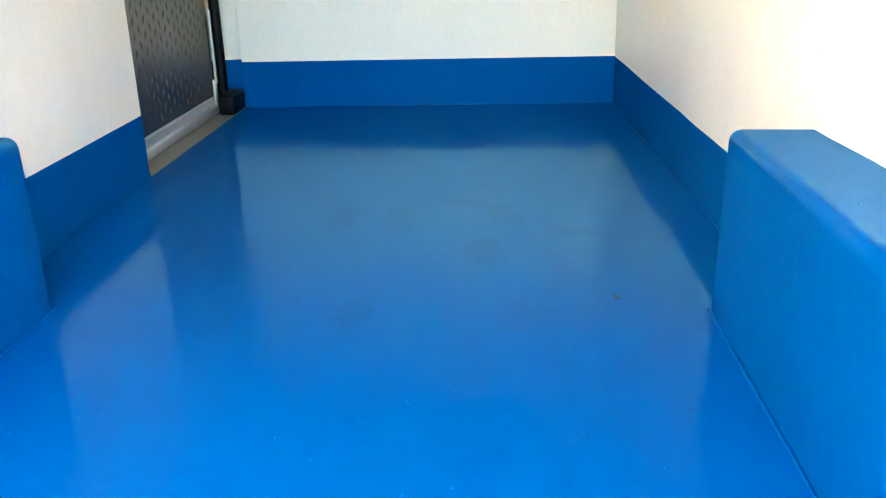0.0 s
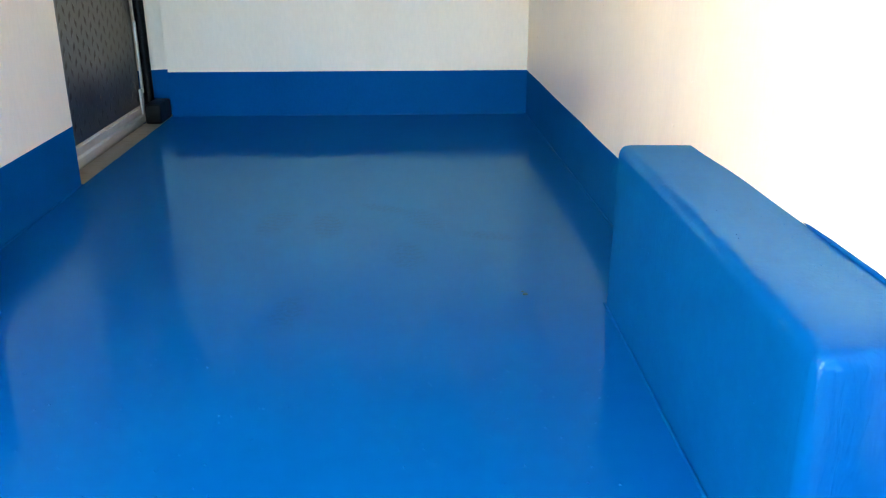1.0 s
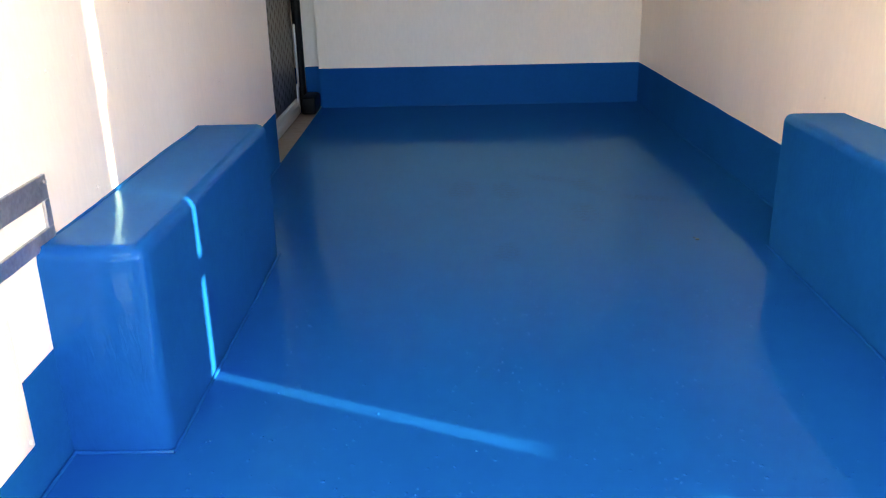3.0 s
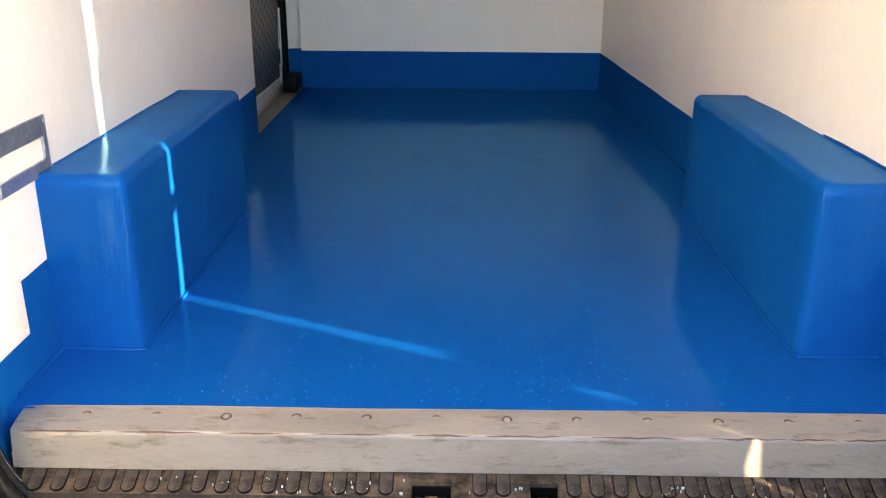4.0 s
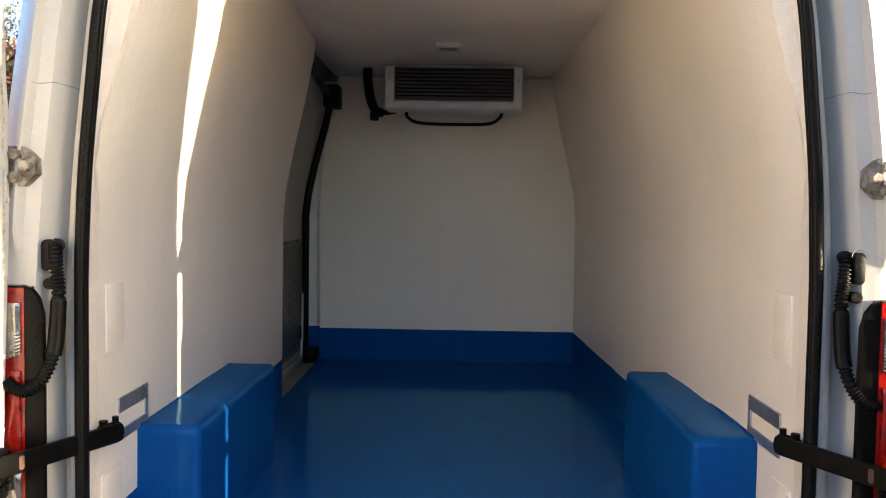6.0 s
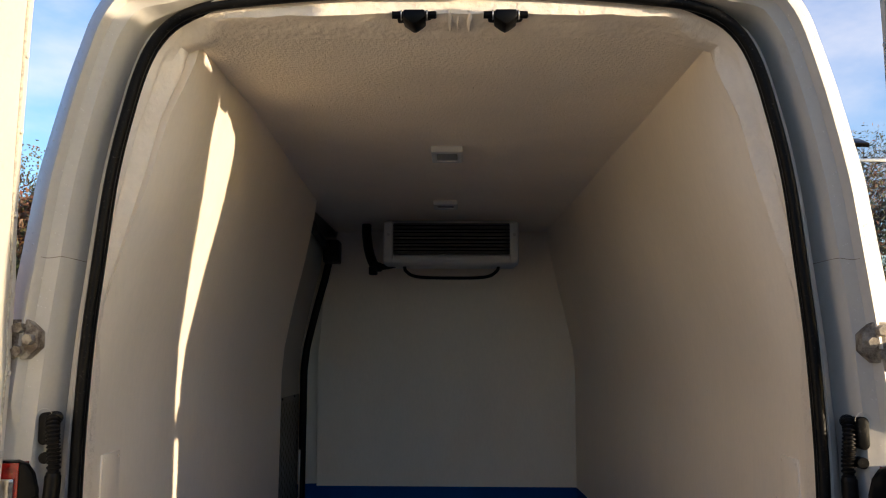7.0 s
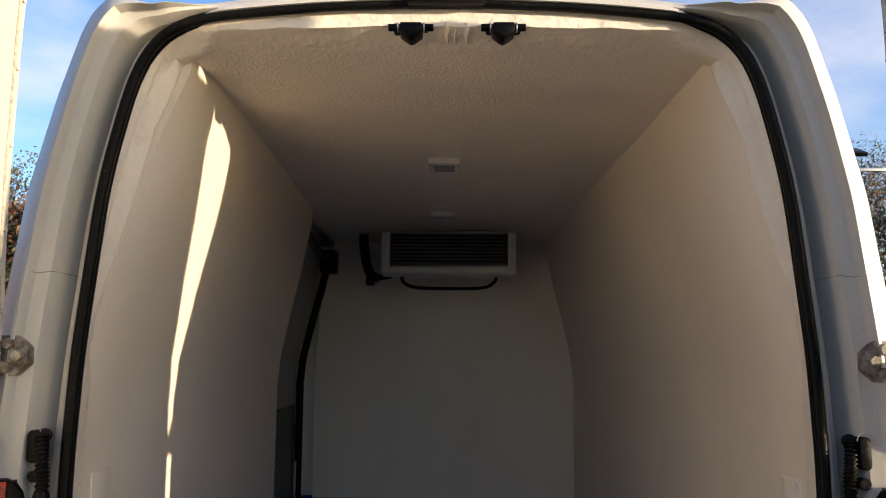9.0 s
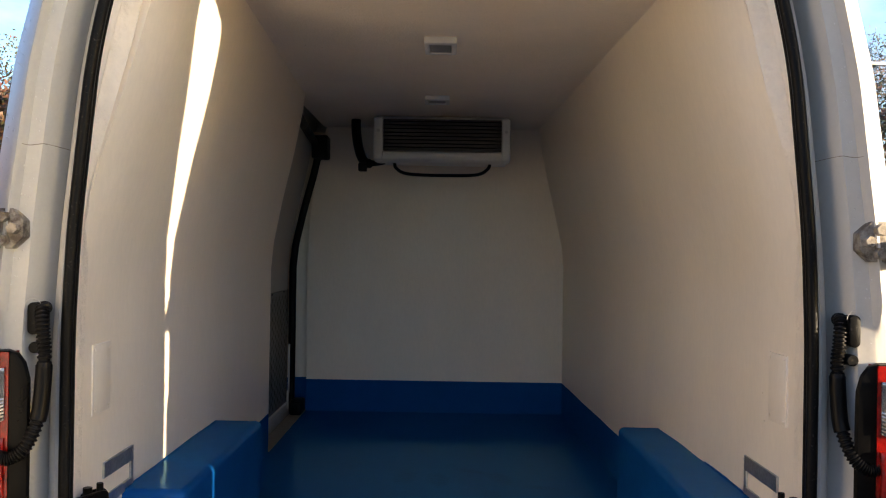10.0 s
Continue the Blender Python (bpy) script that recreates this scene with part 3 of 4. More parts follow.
PILLAR = [(0.0, -0.03), (0.05, -0.05), (0.12, -0.056), (0.19, -0.046), (0.245, -0.015), (0.285, -0.008), (0.33, -0.030), (0.365, -0.086), (0.40, -0.098), (0.50, -0.102), (0.555, -0.106), (0.59, -0.126), (0.61, -0.131), (0.64, -0.129), (0.80, -0.104), (0.96, -0.076), (0.985, -0.066), (1.0, -0.045)]
rings = [body_ring(k, y) for k, y in PILLAR]
rings += [body_ring(1.0, y) for y in (0.05, 0.2, 0.8, 1.6, 2.4, 3.2, 3.40)] + [body_ring(0.95, 3.45), body_ring(0.2, 3.455)]
bm = loft(rings)
bm.faces.new([v for v in bm.verts if abs(v.co.y - 3.455) < 1e-4][::-1])
part("body_shell", bm, M_BODY, van, "white painted steel body with dusty door pillars", sharp=28)


def on_pillar(side, k, z):
    """The point of the pillar at share k of the way from seal to outer edge, at height z."""
    best = min(range(len(SEAL_P)), key=lambda i: abs(SEAL_P[i][1] + (OUT_P[i][1] - SEAL_P[i][1]) * k - z) + (5 if SEAL_P[i][0] < 0.5 else 0))
    (a, b), (c, d) = SEAL_P[best], OUT_P[best]
    return Vector((side * (a + (c - a) * k), lerp_table(k, PILLAR), b + (d - b) * k))


# drops of dew and rain dried on the painted pillars, and the seam between two panels
for side in (-1, 1):
    drops = bmesh.new()
    rb = random.Random(60 + side)
    for k in range(150):
        z = 2.28 - 0.9 * rb.random() ** 1.4
        p, r = on_pillar(side, rb.choice((rb.uniform(0.67, 0.94), rb.uniform(0.67, 0.94), rb.uniform(0.45, 0.57))), z + rb.uniform(-0.01, 0.01)), rb.uniform(0.0010, 0.0026)
        disc(p + Vector((0, 0.0003, 0)), Vector((side * 0.35, -1, 0.1)), r, r * 0.55, 8, bm=drops, bev=r * 0.45)
    tagged(part("water_drop", drops, M_DROP, van, "small water drops on the paint", sharp=80), kind="stuff")
    for z in (1.765,):
        seam = [on_pillar(side, 0.02 + 0.56 * i / 24, z) + Vector((0, -0.0004, 0)) for i in range(25)]
        seam = [Vector((p.x, p.y, z + 0.002 * math.sin(i * 0.5))) for i, p in enumerate(seam)]
        part("panel_seam", tube(seam[9:], 0.0008, 6), M_SEAM, van, "dirty panel seam in the pillar")

# rubber seal round the opening
path = [Vector((a, -0.068, b)) for a, b in SEAL_P] + [Vector((-a, -0.068, b)) for a, b in reversed(SEAL_P[1:-1])]
bm = tube(path, 0.0120, 10, closed=True)
path2 = [p + Vector((0, 0.022, 0)) for p in path]
tube(path2, 0.0095, 8, bm=bm, closed=True)
part("door_seal", bm, M_RUBBER, van, "black rubber door seal")

# scuff plate with two catch pockets
scuff = part("scuff_plate", prism([(0.035, 0.526), (0.005, 0.5235), (-0.022, 0.514), (-0.022, 0.43), (0.035, 0.43)], "x", -0.748, 0.748, 0.002), M_SCUFF, van, "dirty dark plastic scuff plate")
bm = bmesh.new()
POCKETS = ((-0.098, -0.034), (0.096, 0.142))
for a, b in ((-0.745, POCKETS[0][0]), (POCKETS[0][1], POCKETS[1][0]), (POCKETS[1][1], 0.745)):
    prism([(-0.0215, 0.514), (-0.048, 0.504), (-0.055, 0.496), (-0.057, 0.458), (-0.0665, 0.4535), (-0.0665, 0.43), (-0.0215, 0.43)], "x", a, b, 0.0015, bm=bm)
for a, b in POCKETS:
    prism([(-0.0215, 0.466), (-0.0565, 0.464), (-0.057, 0.458), (-0.0665, 0.4535), (-0.0665, 0.43), (-0.0215, 0.43)], "x", a, b, 0.001, bm=bm)
bmesh.ops.recalc_face_normals(bm, faces=bm.faces[:])
for f in bm.faces:
    f.material_index = 0 if f.normal.z > 0.75 and f.calc_center_median().z > 0.49 else 1
part("front_lip", bm, (M_SCUFF, M_SCUFF_FRONT), scuff)
for i, (a, b) in enumerate(POCKETS):
    c = (a + b) / 2
    part("pocket_back", bx(a, b, -0.026, -0.0218, 0.466, 0.505, 0), M_BLACK, scuff)
    bm = bx(a, b, -0.053, -0.027, 0.4655, 0.4685, 0)
    if i == 0:
        bx(a + 0.004, b - 0.004, -0.030, -0.0265, 0.469, 0.486, 0.001, 1, bm=bm)
    part("pocket_plate", bm, M_CORRODED if i == 0 else M_BLACK, scuff, "whitish corroded plate" if i == 0 else "")
    bm = tube([Vector((c - 0.02, -0.028, 0.48)), Vector((c - 0.02, -0.045, 0.492)), Vector((c, -0.048, 0.495)), Vector((c + 0.02, -0.045, 0.492)), Vector((c + 0.02, -0.028, 0.48))], 0.0055, 8)
    bx(c - 0.011, c + 0.011, -0.045, -0.026, 0.474, 0.490, 0.003, bm=bm)
    part("striker", bm, M_RUST if i == 0 else M_BLACK, scuff, "rusty steel striker" if i == 0 else "")
pad = None
pads = [x for x in (-0.718 + 0.0385 * k for k in range(38)) if not (-0.11 < x < -0.02 or 0.085 < x < 0.155)]
for x in pads:
    if pad is None:
        loop = [(0.0108 * math.cos(t), 0.018 * (1 if math.sin(t) > 0 else -1) + 0.011 * math.sin(t)) for t in (2 * math.pi * (k + 0.5) / 16 for k in range(16))]
        bm = loft([[(px * q, py * (0.5 + q / 2), h) for px, py in loop] for q, h in ((1.14, -0.004), (1.14, 0.0020), (1.0, 0.0016), (1.0, 0.0030), (0.92, 0.0034))], caps=True)
        for j in range(19):
            yy = -0.0252 + 0.0028 * j
            w = 0.0088 if abs(yy) < 0.018 else 0.0062
            bx(-w, w, yy - 0.0008, yy + 0.0008, 0.0031, 0.0041, 0, bm=bm)
        for f in bm.faces:
            f.material_index = 1 if f.calc_center_median().z < 0.0029 else 0
        pad = part("scuff_pad", bm, (M_PAD, M_PLASTIC), scuff)
        ob = pad
    else:
        ob = new("scuff_pad", pad.data)
        ob.parent = scuff
    ob.matrix_basis = pose(x, -0.0185, 0.5142, 19.5, 0, 0)

flecks = bmesh.new()
rb = random.Random(31)
for k in range(60):
    x, u, r = (rb.uniform(-0.70, 0.70) if k % 2 else rb.gauss(rb.choice((-0.30, -0.20, 0.10, 0.32, 0.45)), 0.02)), rb.random(), rb.uniform(0.0006, 0.0015 + 0.0018 * (k % 9 == 0))
    y, z = -0.021 - 0.026 * u, 0.5143 - 0.0102 * u
    if rb.random() < 0.10:
        y, z = rb.uniform(-0.0645, -0.060), 0.4545
    if -0.11 < x < -0.02 or 0.085 < x < 0.155:
        continue
    squash = rb.uniform(0.4, 1.0)
    ring = lambda q, h: [(x + q * math.cos(t) * (1 + 0.3 * math.sin(3 * t)), y + q * squash * math.sin(t), z + h) for t in (2 * math.pi * i / 9 for i in range(9))]
    loft([ring(r, -0.002), ring(r, 0.0042), ring(r * 0.7, 0.0048)], caps=True, bm=flecks)
tagged(part("paint_fleck", flecks, M_FLECK, scuff, "dried flecks of white paint"), kind="stuff")

# ---- rear bumper ----
bumper = empty("bumper")
bumper.parent = van
bumper["label"] = "black plastic rear bumper with ribbed step, worn and dusty"
rings = []
for x, d in ((-0.752, 0), (-0.72, 0), (-0.5, 0), (-0.135, 0), (-0.09, 0.034), (0.125, 0.034), (0.17, 0), (0.5, 0), (0.72, 0), (0.752, 0)):
    s = 0.012 * (abs(x) / 0.75) ** 2
    rings.append([(x, -0.05, 0.424), (x, -0.068, 0.4215), (x, -0.076, 0.419), (x, -0.217 + d + s, 0.416), (x, -0.232 + d + s, 0.410), (x, -0.238 + d + s, 0.396), (x, -0.243 + d + s, 0.33), (x, -0.225 + d + s, 0.305), (x, -0.04, 0.30)])
part("step_moulding", loft(rings, caps=True), M_STEP, bumper)
rib = None
for k in range(37):
    x = -0.697 + 0.0387 * k
    if rib is None:
        bm = bx(-0.0092, 0.0092, -0.068, 0.062, 0, 0.0042, 0.0018, 1)
        for j in range(34):
            bx(-0.0078, 0.0078, -0.0645 + 0.0037 * j, -0.0627 + 0.0037 * j, 0.004, 0.0060, 0, bm=bm)
        rib = part("step_rib", bm, M_TREAD, bumper)
        ob = rib
    else:
        ob = new("step_rib", rib.data)
        ob.parent = bumper
    ob.matrix_basis = pose(x, -0.142, 0.4172, 1.2, 0, 0)
for x in (-0.560, -0.158, 0.187, 0.583):
    bm = disc((x, -0.187, 0.416), (0, 0, 1), 0.018, 0.0062, 20, bev=0.002)
    part("bolt_washer", bm, M_PLASTIC, bumper)
    part("bolt_head", disc((x, -0.187, 0.4215), (0, 0, 1), 0.0075, 0.0028, 6), M_RUST, bumper, "rusty bolt head")
for x in (-0.645, -0.235, 0.265, 0.67):
    d = 0.012 * (abs(x) / 0.75) ** 2
    bm = disc((x, -0.237 + d, 0.355), (0, -1, 0), 0.017, 0.009, 22, bev=0.002)
    disc((x, -0.241 + d, 0.355), (0, -1, 0), 0.011, 0.0075, 18, bm=bm)
    part("parking_sensor", bm, M_PLASTIC, bumper)
for side in (-1, 1):
    rings = []
    left = ((0.755, 0.452, 0.440, -0.262, -0.10), (0.775, 0.49, 0.447, -0.262, -0.13), (0.80, 0.55, 0.463, -0.255, -0.16), (0.83, 0.61, 0.487, -0.247, -0.175), (0.852, 0.640, 0.54, -0.235, -0.18),
            (0.865, 0.648, 0.60, -0.222, -0.175), (0.88, 0.648, 0.644, -0.210, -0.165), (0.92, 0.65, 0.645, -0.172, -0.135), (0.96, 0.652, 0.645, -0.145, -0.11), (0.99, 0.65, 0.645, -0.10, -0.085), (1.01, 0.645, 0.64, -0.06, -0.055), (1.018, 0.64, 0.635, -0.04, -0.037))
    right = ((0.755, 0.452, 0.425, -0.262, -0.10), (0.775, 0.475, 0.44, -0.262, -0.13), (0.80, 0.53, 0.455, -0.255, -0.16), (0.84, 0.60, 0.50, -0.243, -0.17), (0.88, 0.635, 0.535, -0.225, -0.165),
             (0.92, 0.65, 0.56, -0.198, -0.145), (0.96, 0.655, 0.58, -0.16, -0.12), (0.99, 0.655, 0.60, -0.11, -0.09), (1.01, 0.65, 0.61, -0.06, -0.055), (1.018, 0.64, 0.61, -0.035, -0.035))
    for x, zt, zf, yf, yc in left if side < 0 else right:
        rings.append([(side * x, -0.03, zt), (side * x, (yc - 0.03) * 0.45 - 0.02, zt - 0.012), (side * x, yc, (zt + zf) / 2 - 0.012), (side * x, yf + 0.02, zf - 0.01), (side * x, yf + 0.004, zf - 0.03),
                      (side * x, yf, zf - 0.06), (side * x, yf + 0.006, 0.36), (side * x, yf + 0.03, 0.315), (side * x, -0.03, 0.31)])
    part("bumper_corner", loft(rings, caps=True), M_PLASTIC, bumper, sharp=45)
    foot = [(a, b) for a, b in SEAL_P if a > 0.5 and 0.428 < b < 0.664]
    sweep = lambda u, y: [(side * (a + 0.004 + (0.908 - a) * u), y, b + (min(b, 0.45 + (b - 0.43) * 0.78) - b) * u) for a, b in foot]
    part("bumper_infill", loft([sweep(0, -0.02), sweep(0, -0.056), sweep(0.12, -0.066), sweep(0.5, -0.072), sweep(1, -0.088), sweep(1, -0.02)], closed=False), M_PLASTIC, bumper)
    bm = bx(-0.030, 0.030, -0.006, 0.006, -0.021, 0.021, 0.004)
    bm.transform(pose(side * (0.834 if side < 0 else 0.842), -0.243, 0.450, 2, side * 8, side * 23))
    part("reflector", bm, M_REFL, bumper, "orange-red rear reflector")

for side in (-1, 1):
    crease = ((0.872, -0.13, 0.642), (0.877, -0.175, 0.640), (0.866, -0.202, 0.590), (0.852, -0.215, 0.530), (0.83, -0.228, 0.477), (0.80, -0.236, 0.453), (0.76, -0.243, 0.431)) if side < 0 else ((0.915, -0.09, 0.640), (0.895, -0.135, 0.610), (0.868, -0.172, 0.565), (0.825, -0.207, 0.505), (0.785, -0.236, 0.452), (0.757, -0.245, 0.428))
    edge = spline([(side * a, b, z) for a, b, z in crease], 30)
    part("moulded_edge", tube(edge, 0.0042, 8), M_PLASTIC, bumper)
    edge = spline([(side * a, b, z) for a, b, z in ((0.838, -0.055, 0.615), (0.828, -0.085, 0.555), (0.803, -0.115, 0.495), (0.768, -0.13, 0.452))], 20)
    part("moulded_edge", tube(edge, 0.009, 8), M_PLASTIC, bumper)

# ---- tail lights ----
for side in (-1, 1):
    lamp = empty("tail_light")
    lamp.parent = van
    lamp["label"] = "tall red and clear tail light in black housing"
    off = 0.0 if side < 0 else 0.016

    def lamp_sec(z0, z1, x0, x1, yb, yf, bm=None, nz=6):
        rings = []
        for k in range(nz + 1):
            z = z0 + (z1 - z0) * k / nz
            lean = off
            rings.append([(side * (x0 + lean), yb, z), (side * (x0 + lean + 0.004), yf, z), (side * (x0 + (x1 - x0) * 0.5 + lean), yf - 0.006, z), (side * (x1 + lean - 0.01), yf + 0.004, z), (side * (x1 + lean), yf + 0.02, z), (side * (x1 + lean), yb, z)])
        return loft(rings, caps=True, bm=bm)

    rings = []
    for z, x0 in ((0.725, 0.840), (0.732, 0.833), (0.9, 0.832), (1.2, 0.832), (1.285, 0.833), (1.318, 0.842), (1.336, 0.856), (1.342, 0.872)):
        rings.append([(side * (x0 + off + 0.045), -0.06, z), (side * (x0 + off), -0.122, z), (side * (x0 + off + 0.004), -0.129, z), (side * (0.872 + off), -0.137, z), (side * (0.955 + off), -0.120, z), (side * (0.985 + off), -0.03, z)])
    part("lamp_housing", loft(rings, caps=True), M_BLACK, lamp)
    rb = random.Random(12 + side)

    def lens_panel(x0, x1, z0, z1, nx, nz, relief, cut=0.0):
        """A moulded lens: a grid of small facets with closed sides, its lower inner corner cut off by `cut`."""
        bm, front = bmesh.new(), []
        for k in range(nz + 1):
            row = []
            for i in range(nx + 1):
                u, v = i / nx, k / nz
                z = z0 + (z1 - z0) * v + cut * (1 - u) * (1 - v)
                x = x0 + (x1 - x0) * u + off
                rim = 0.0 if 0 < i < nx and 0 < k < nz else 0.003
                row.append(bm.verts.new((side * x, -0.1455 - 0.005 * math.sin(math.pi * min(1, 0.6 * u + 0.2)) + rim + relief(u, v), z)))
            front.append(row)
        for k in range(nz):
            for i in range(nx):
                bm.faces.new((front[k][i], front[k][i + 1], front[k + 1][i + 1], front[k + 1][i]))
        edge = front[0] + [r[-1] for r in front[1:]] + front[-1][-2::-1] + [r[0] for r in front[-2:0:-1]]
        back = [bm.verts.new((v.co.x, -0.11, v.co.z)) for v in edge]
        for i in range(len(edge)):
            j = (i + 1) % len(edge)
            bm.faces.new((edge[i], edge[j], back[j], back[i]))
        bm.faces.new(back)
        bmesh.ops.recalc_face_normals(bm, faces=bm.faces[:])
        return bm

    inner = 0.876
    part("lens_border", lamp_sec(0.730, 1.339, 0.866, 0.965, -0.03, -0.139), M_RED, lamp, "red lens border")
    part("red_lens", lens_panel(inner, 0.952, 0.737, 0.829, 16, 22, lambda u, v: 0.0032 * abs(math.sin(11 * math.pi * v)) * (1 if u > 0.25 else 0.2) + 0.0016 * math.sin(9 * u) * (v > 0.45)), M_RED, lamp, "red ridged lower lens")
    part("clear_lens", lens_panel(inner, 0.950, 0.836, 0.990, 9, 15, lambda u, v: rb.uniform(-0.0045, 0.0045) if v > 0.2 else 0.0012 * math.sin(60 * v)), M_CLEAR, lamp, "clear crystal-cut reversing lens")
    part("red_lens", lens_panel(inner, 0.952, 0.997, 1.166, 14, 24, lambda u, v: 0.006 * math.sin(math.pi * v) * math.cos(7 * u + 4 * v) + rb.uniform(-0.0006, 0.0006)), M_RED, lamp, "red middle lens over its bowl")
    part("clear_lens", lens_panel(inner, 0.950, 1.172, 1.308, 14, 30, lambda u, v: 0.0022 * (int(u * 14) % 2) * (1 - v) + 0.0026 * abs(math.sin(math.pi * 15 * v)) * max(0.0, 1 - 1.1 * v), cut=0.03), M_CLEAR, lamp, "clear ribbed indicator lens")


# ---- hinges, conduits, door check straps ----
for side in (-1, 1):
    for z, hx, za, zb in ((1.590, 0.888, 1.536, 1.592), (0.686, 0.905 if side < 0 else 0.916, 0.700, 0.731)):
        hinge = part("hinge", bx(min(side * (hx + 0.022), side * (hx + 0.05)), max(side * (hx + 0.022), side * (hx + 0.05)), -0.21 if side > 0 else -0.14, -0.02, za, zb, 0.006), M_PLATE, van, "dusty painted steel door hinge")
        # knuckle sized, and a thin block added above it, to narrow the sun streaks
        if z < 1:
            part("hinge_knuckle", bx(min(side * 0.925, side * 0.955), max(side * 0.925, side * 0.955), -0.214 if side > 0 else -0.178, -0.03, 0.565, 0.687, 0.003), M_PLATE, hinge)
            part("hinge_sun_filler", bx(min(side * 0.925, side * 0.955), max(side * 0.925, side * 0.955), -0.185, -0.03, 0.6875, 0.699, 0.002), M_PLATE, hinge)
        octo = [(side * (hx + 0.004) + 0.045 * math.cos(t), z + 0.045 * math.sin(t)) for t in (math.pi / 8 + math.pi * k / 4 for k in range(8))]
        part("hinge_plate", prism(octo, "y", -0.106 - (0.022 if z > 1 else 0), -0.075, 0.002), M_PLATE, hinge)
        for dx, dz in ((0.0, 0.024), (-0.022, 0.0), (0.0, -0.024)):
            part("hinge_bolt", disc((side * hx - side * abs(dx) * 1.0, -0.105 - (0.022 if z > 1 else 0), z + dz), (0, -1, 0), 0.0120, 0.019, 6), M_PLATE, hinge)
    hx = 0.822 if side < 0 else 0.838
    pts = [(hx + 0.012, -0.06, 1.425), (hx, -0.10, 1.422), (hx - 0.008, -0.112, 1.38), (hx - 0.010, -0.108, 1.33), (hx - 0.008, -0.112, 1.25), (hx - 0.004, -0.120, 1.20), (hx + 0.010, -0.140, 1.15), (hx + 0.035, -0.150, 1.128), (hx + 0.060, -0.154, 1.132), (hx + 0.079, -0.156, 1.148)]
    path = spline([(side * a, b + (0.022 if side > 0 else 0.0), c) for a, b, c in pts], 220)

    def ridge(i):
        u = i / 220
        return 0.0165 if 0.36 < u < 0.56 else (0.0145 if (i // 2) % 2 else 0.0112)

    conduit = part("cable_conduit", tube(path, ridge, 14), M_CONDUIT, van, "black corrugated cable conduit to the door")
    loop = [(side * (hx + 0.018) + 0.0115 * math.cos(t), 1.405 + (0.022 if math.sin(t) > 0 else -0.022) + 0.0115 * math.sin(t)) for t in (2 * math.pi * (k + 0.5) / 20 for k in range(20))]
    part("grommet", prism(loop, "y", -0.104, -0.05, 0.003), M_RUBBER, conduit)
    arc = [Vector((side * (hx + 0.018) + 0.017 * math.cos(t), -0.103, 1.430 + 0.017 * math.sin(t))) for t in (math.pi * k / 12 for k in range(13))]
    part("pressed_ring", tube(arc, 0.0007, 6), M_BODY, conduit, "white pressed ring in the pillar")
    bm = disc((side * (hx + 0.014), -0.08, 1.345), (0, -1, 0), 0.012, 0.024, 14)
    part("clip", bm, M_RUBBER, conduit)

    # strap: bar, end curl, door bracket
    up_z = 0.012 if side > 0 else 0.0
    p0 = Vector((-0.733, 0.025, 0.998)) if side < 0 else Vector((0.733, -0.008, 1.010))
    p1 = Vector((side * 0.878, -0.235, 0.988 + up_z))
    strap = empty("door_check_strap")
    strap.parent = van
    strap["label"] = "black steel door check strap"
    line = spline([p0, p0 + (p1 - p0) * 0.33, p0 + (p1 - p0) * 0.66, p1], 24)
    bm = bmesh.new()
    rings = []
    for k, c in enumerate(line):
        d = (line[min(k + 1, 24)] - line[max(k - 1, 0)]).normalized()
        nrm = Vector((0, 0, 1)).cross(d).normalized()
        end = 0.86 if k in (0, 24) else 1.0
        rings.append([c + nrm * 0.0055 * u + Vector((0, 0, 0.0215 * end * v)) for u, v in ((-1, -0.9), (-0.7, -1), (0.7, -1), (1, -0.9), (1, 0.9), (0.7, 1), (-0.7, 1), (-1, 0.9))])
    loft(rings, caps=True, bm=bm)
    part("strap_bar", bm, M_BLACK, strap, sharp=25)
    c = line[20]
    d = (line[21] - line[19]).normalized()
    nrm = Vector((0, 0, 1)).cross(d).normalized()
    for sg in (-1, 1):
        slot = [c + d * 0.006 * math.cos(t) + Vector((0, 0, 0.009 * (1 if math.sin(t) > 0 else -1) + 0.006 * math.sin(t))) for t in (2 * math.pi * (k + 0.5) / 16 for k in range(16))]
        bm = loft([[p + nrm * sg * 0.0050 for p in slot], [p + nrm * sg * 0.0060 for p in slot], [c + (p - c) * 0.72 + nrm * sg * 0.0058 for p in slot]], caps=True)
        part("strap_slot", bm, M_RUST, strap, "worn slot in the strap")
    bm = tube(spline([p0 + Vector((-side * 0.002, -0.004, 0)), p0 + Vector((side * 0.008, 0.010, 0)), p0 + Vector((side * 0.024, 0.008, 0)), p0 + Vector((side * 0.034, -0.012, 0))], 10), 0.0065, 8)
    for v in bm.verts:
        v.co.z = p0.z + (v.co.z - p0.z) * 3.0
    disc(p0 + Vector((side * 0.012, -0.004, 0.014)), (0, 0, 1), 0.0075, 0.022, 14, bm=bm)
    disc(p0 + Vector((side * 0.032, -0.022, 0.014)), (0, 0, 1), 0.010, 0.016, 14, bm=bm)
    bx(min(p0.x + side * 0.030, p0.x + side * 0.044), max(p0.x + side * 0.030, p0.x + side * 0.044), p0.y - 0.034, p0.y - 0.010, p0.z + 0.004, p0.z + 0.018, 0.004, bm=bm)
    part("strap_hook", bm, M_BLACK, strap)
    bm = bx(min(side * 0.878, side * 0.905), max(side * 0.878, side * 0.905), -0.245, -0.185, 0.915, 1.02, 0.008)
    disc((side * 0.875, -0.195, 0.935), (0, 0, 1), 0.009, 0.07, 12, bm=bm)
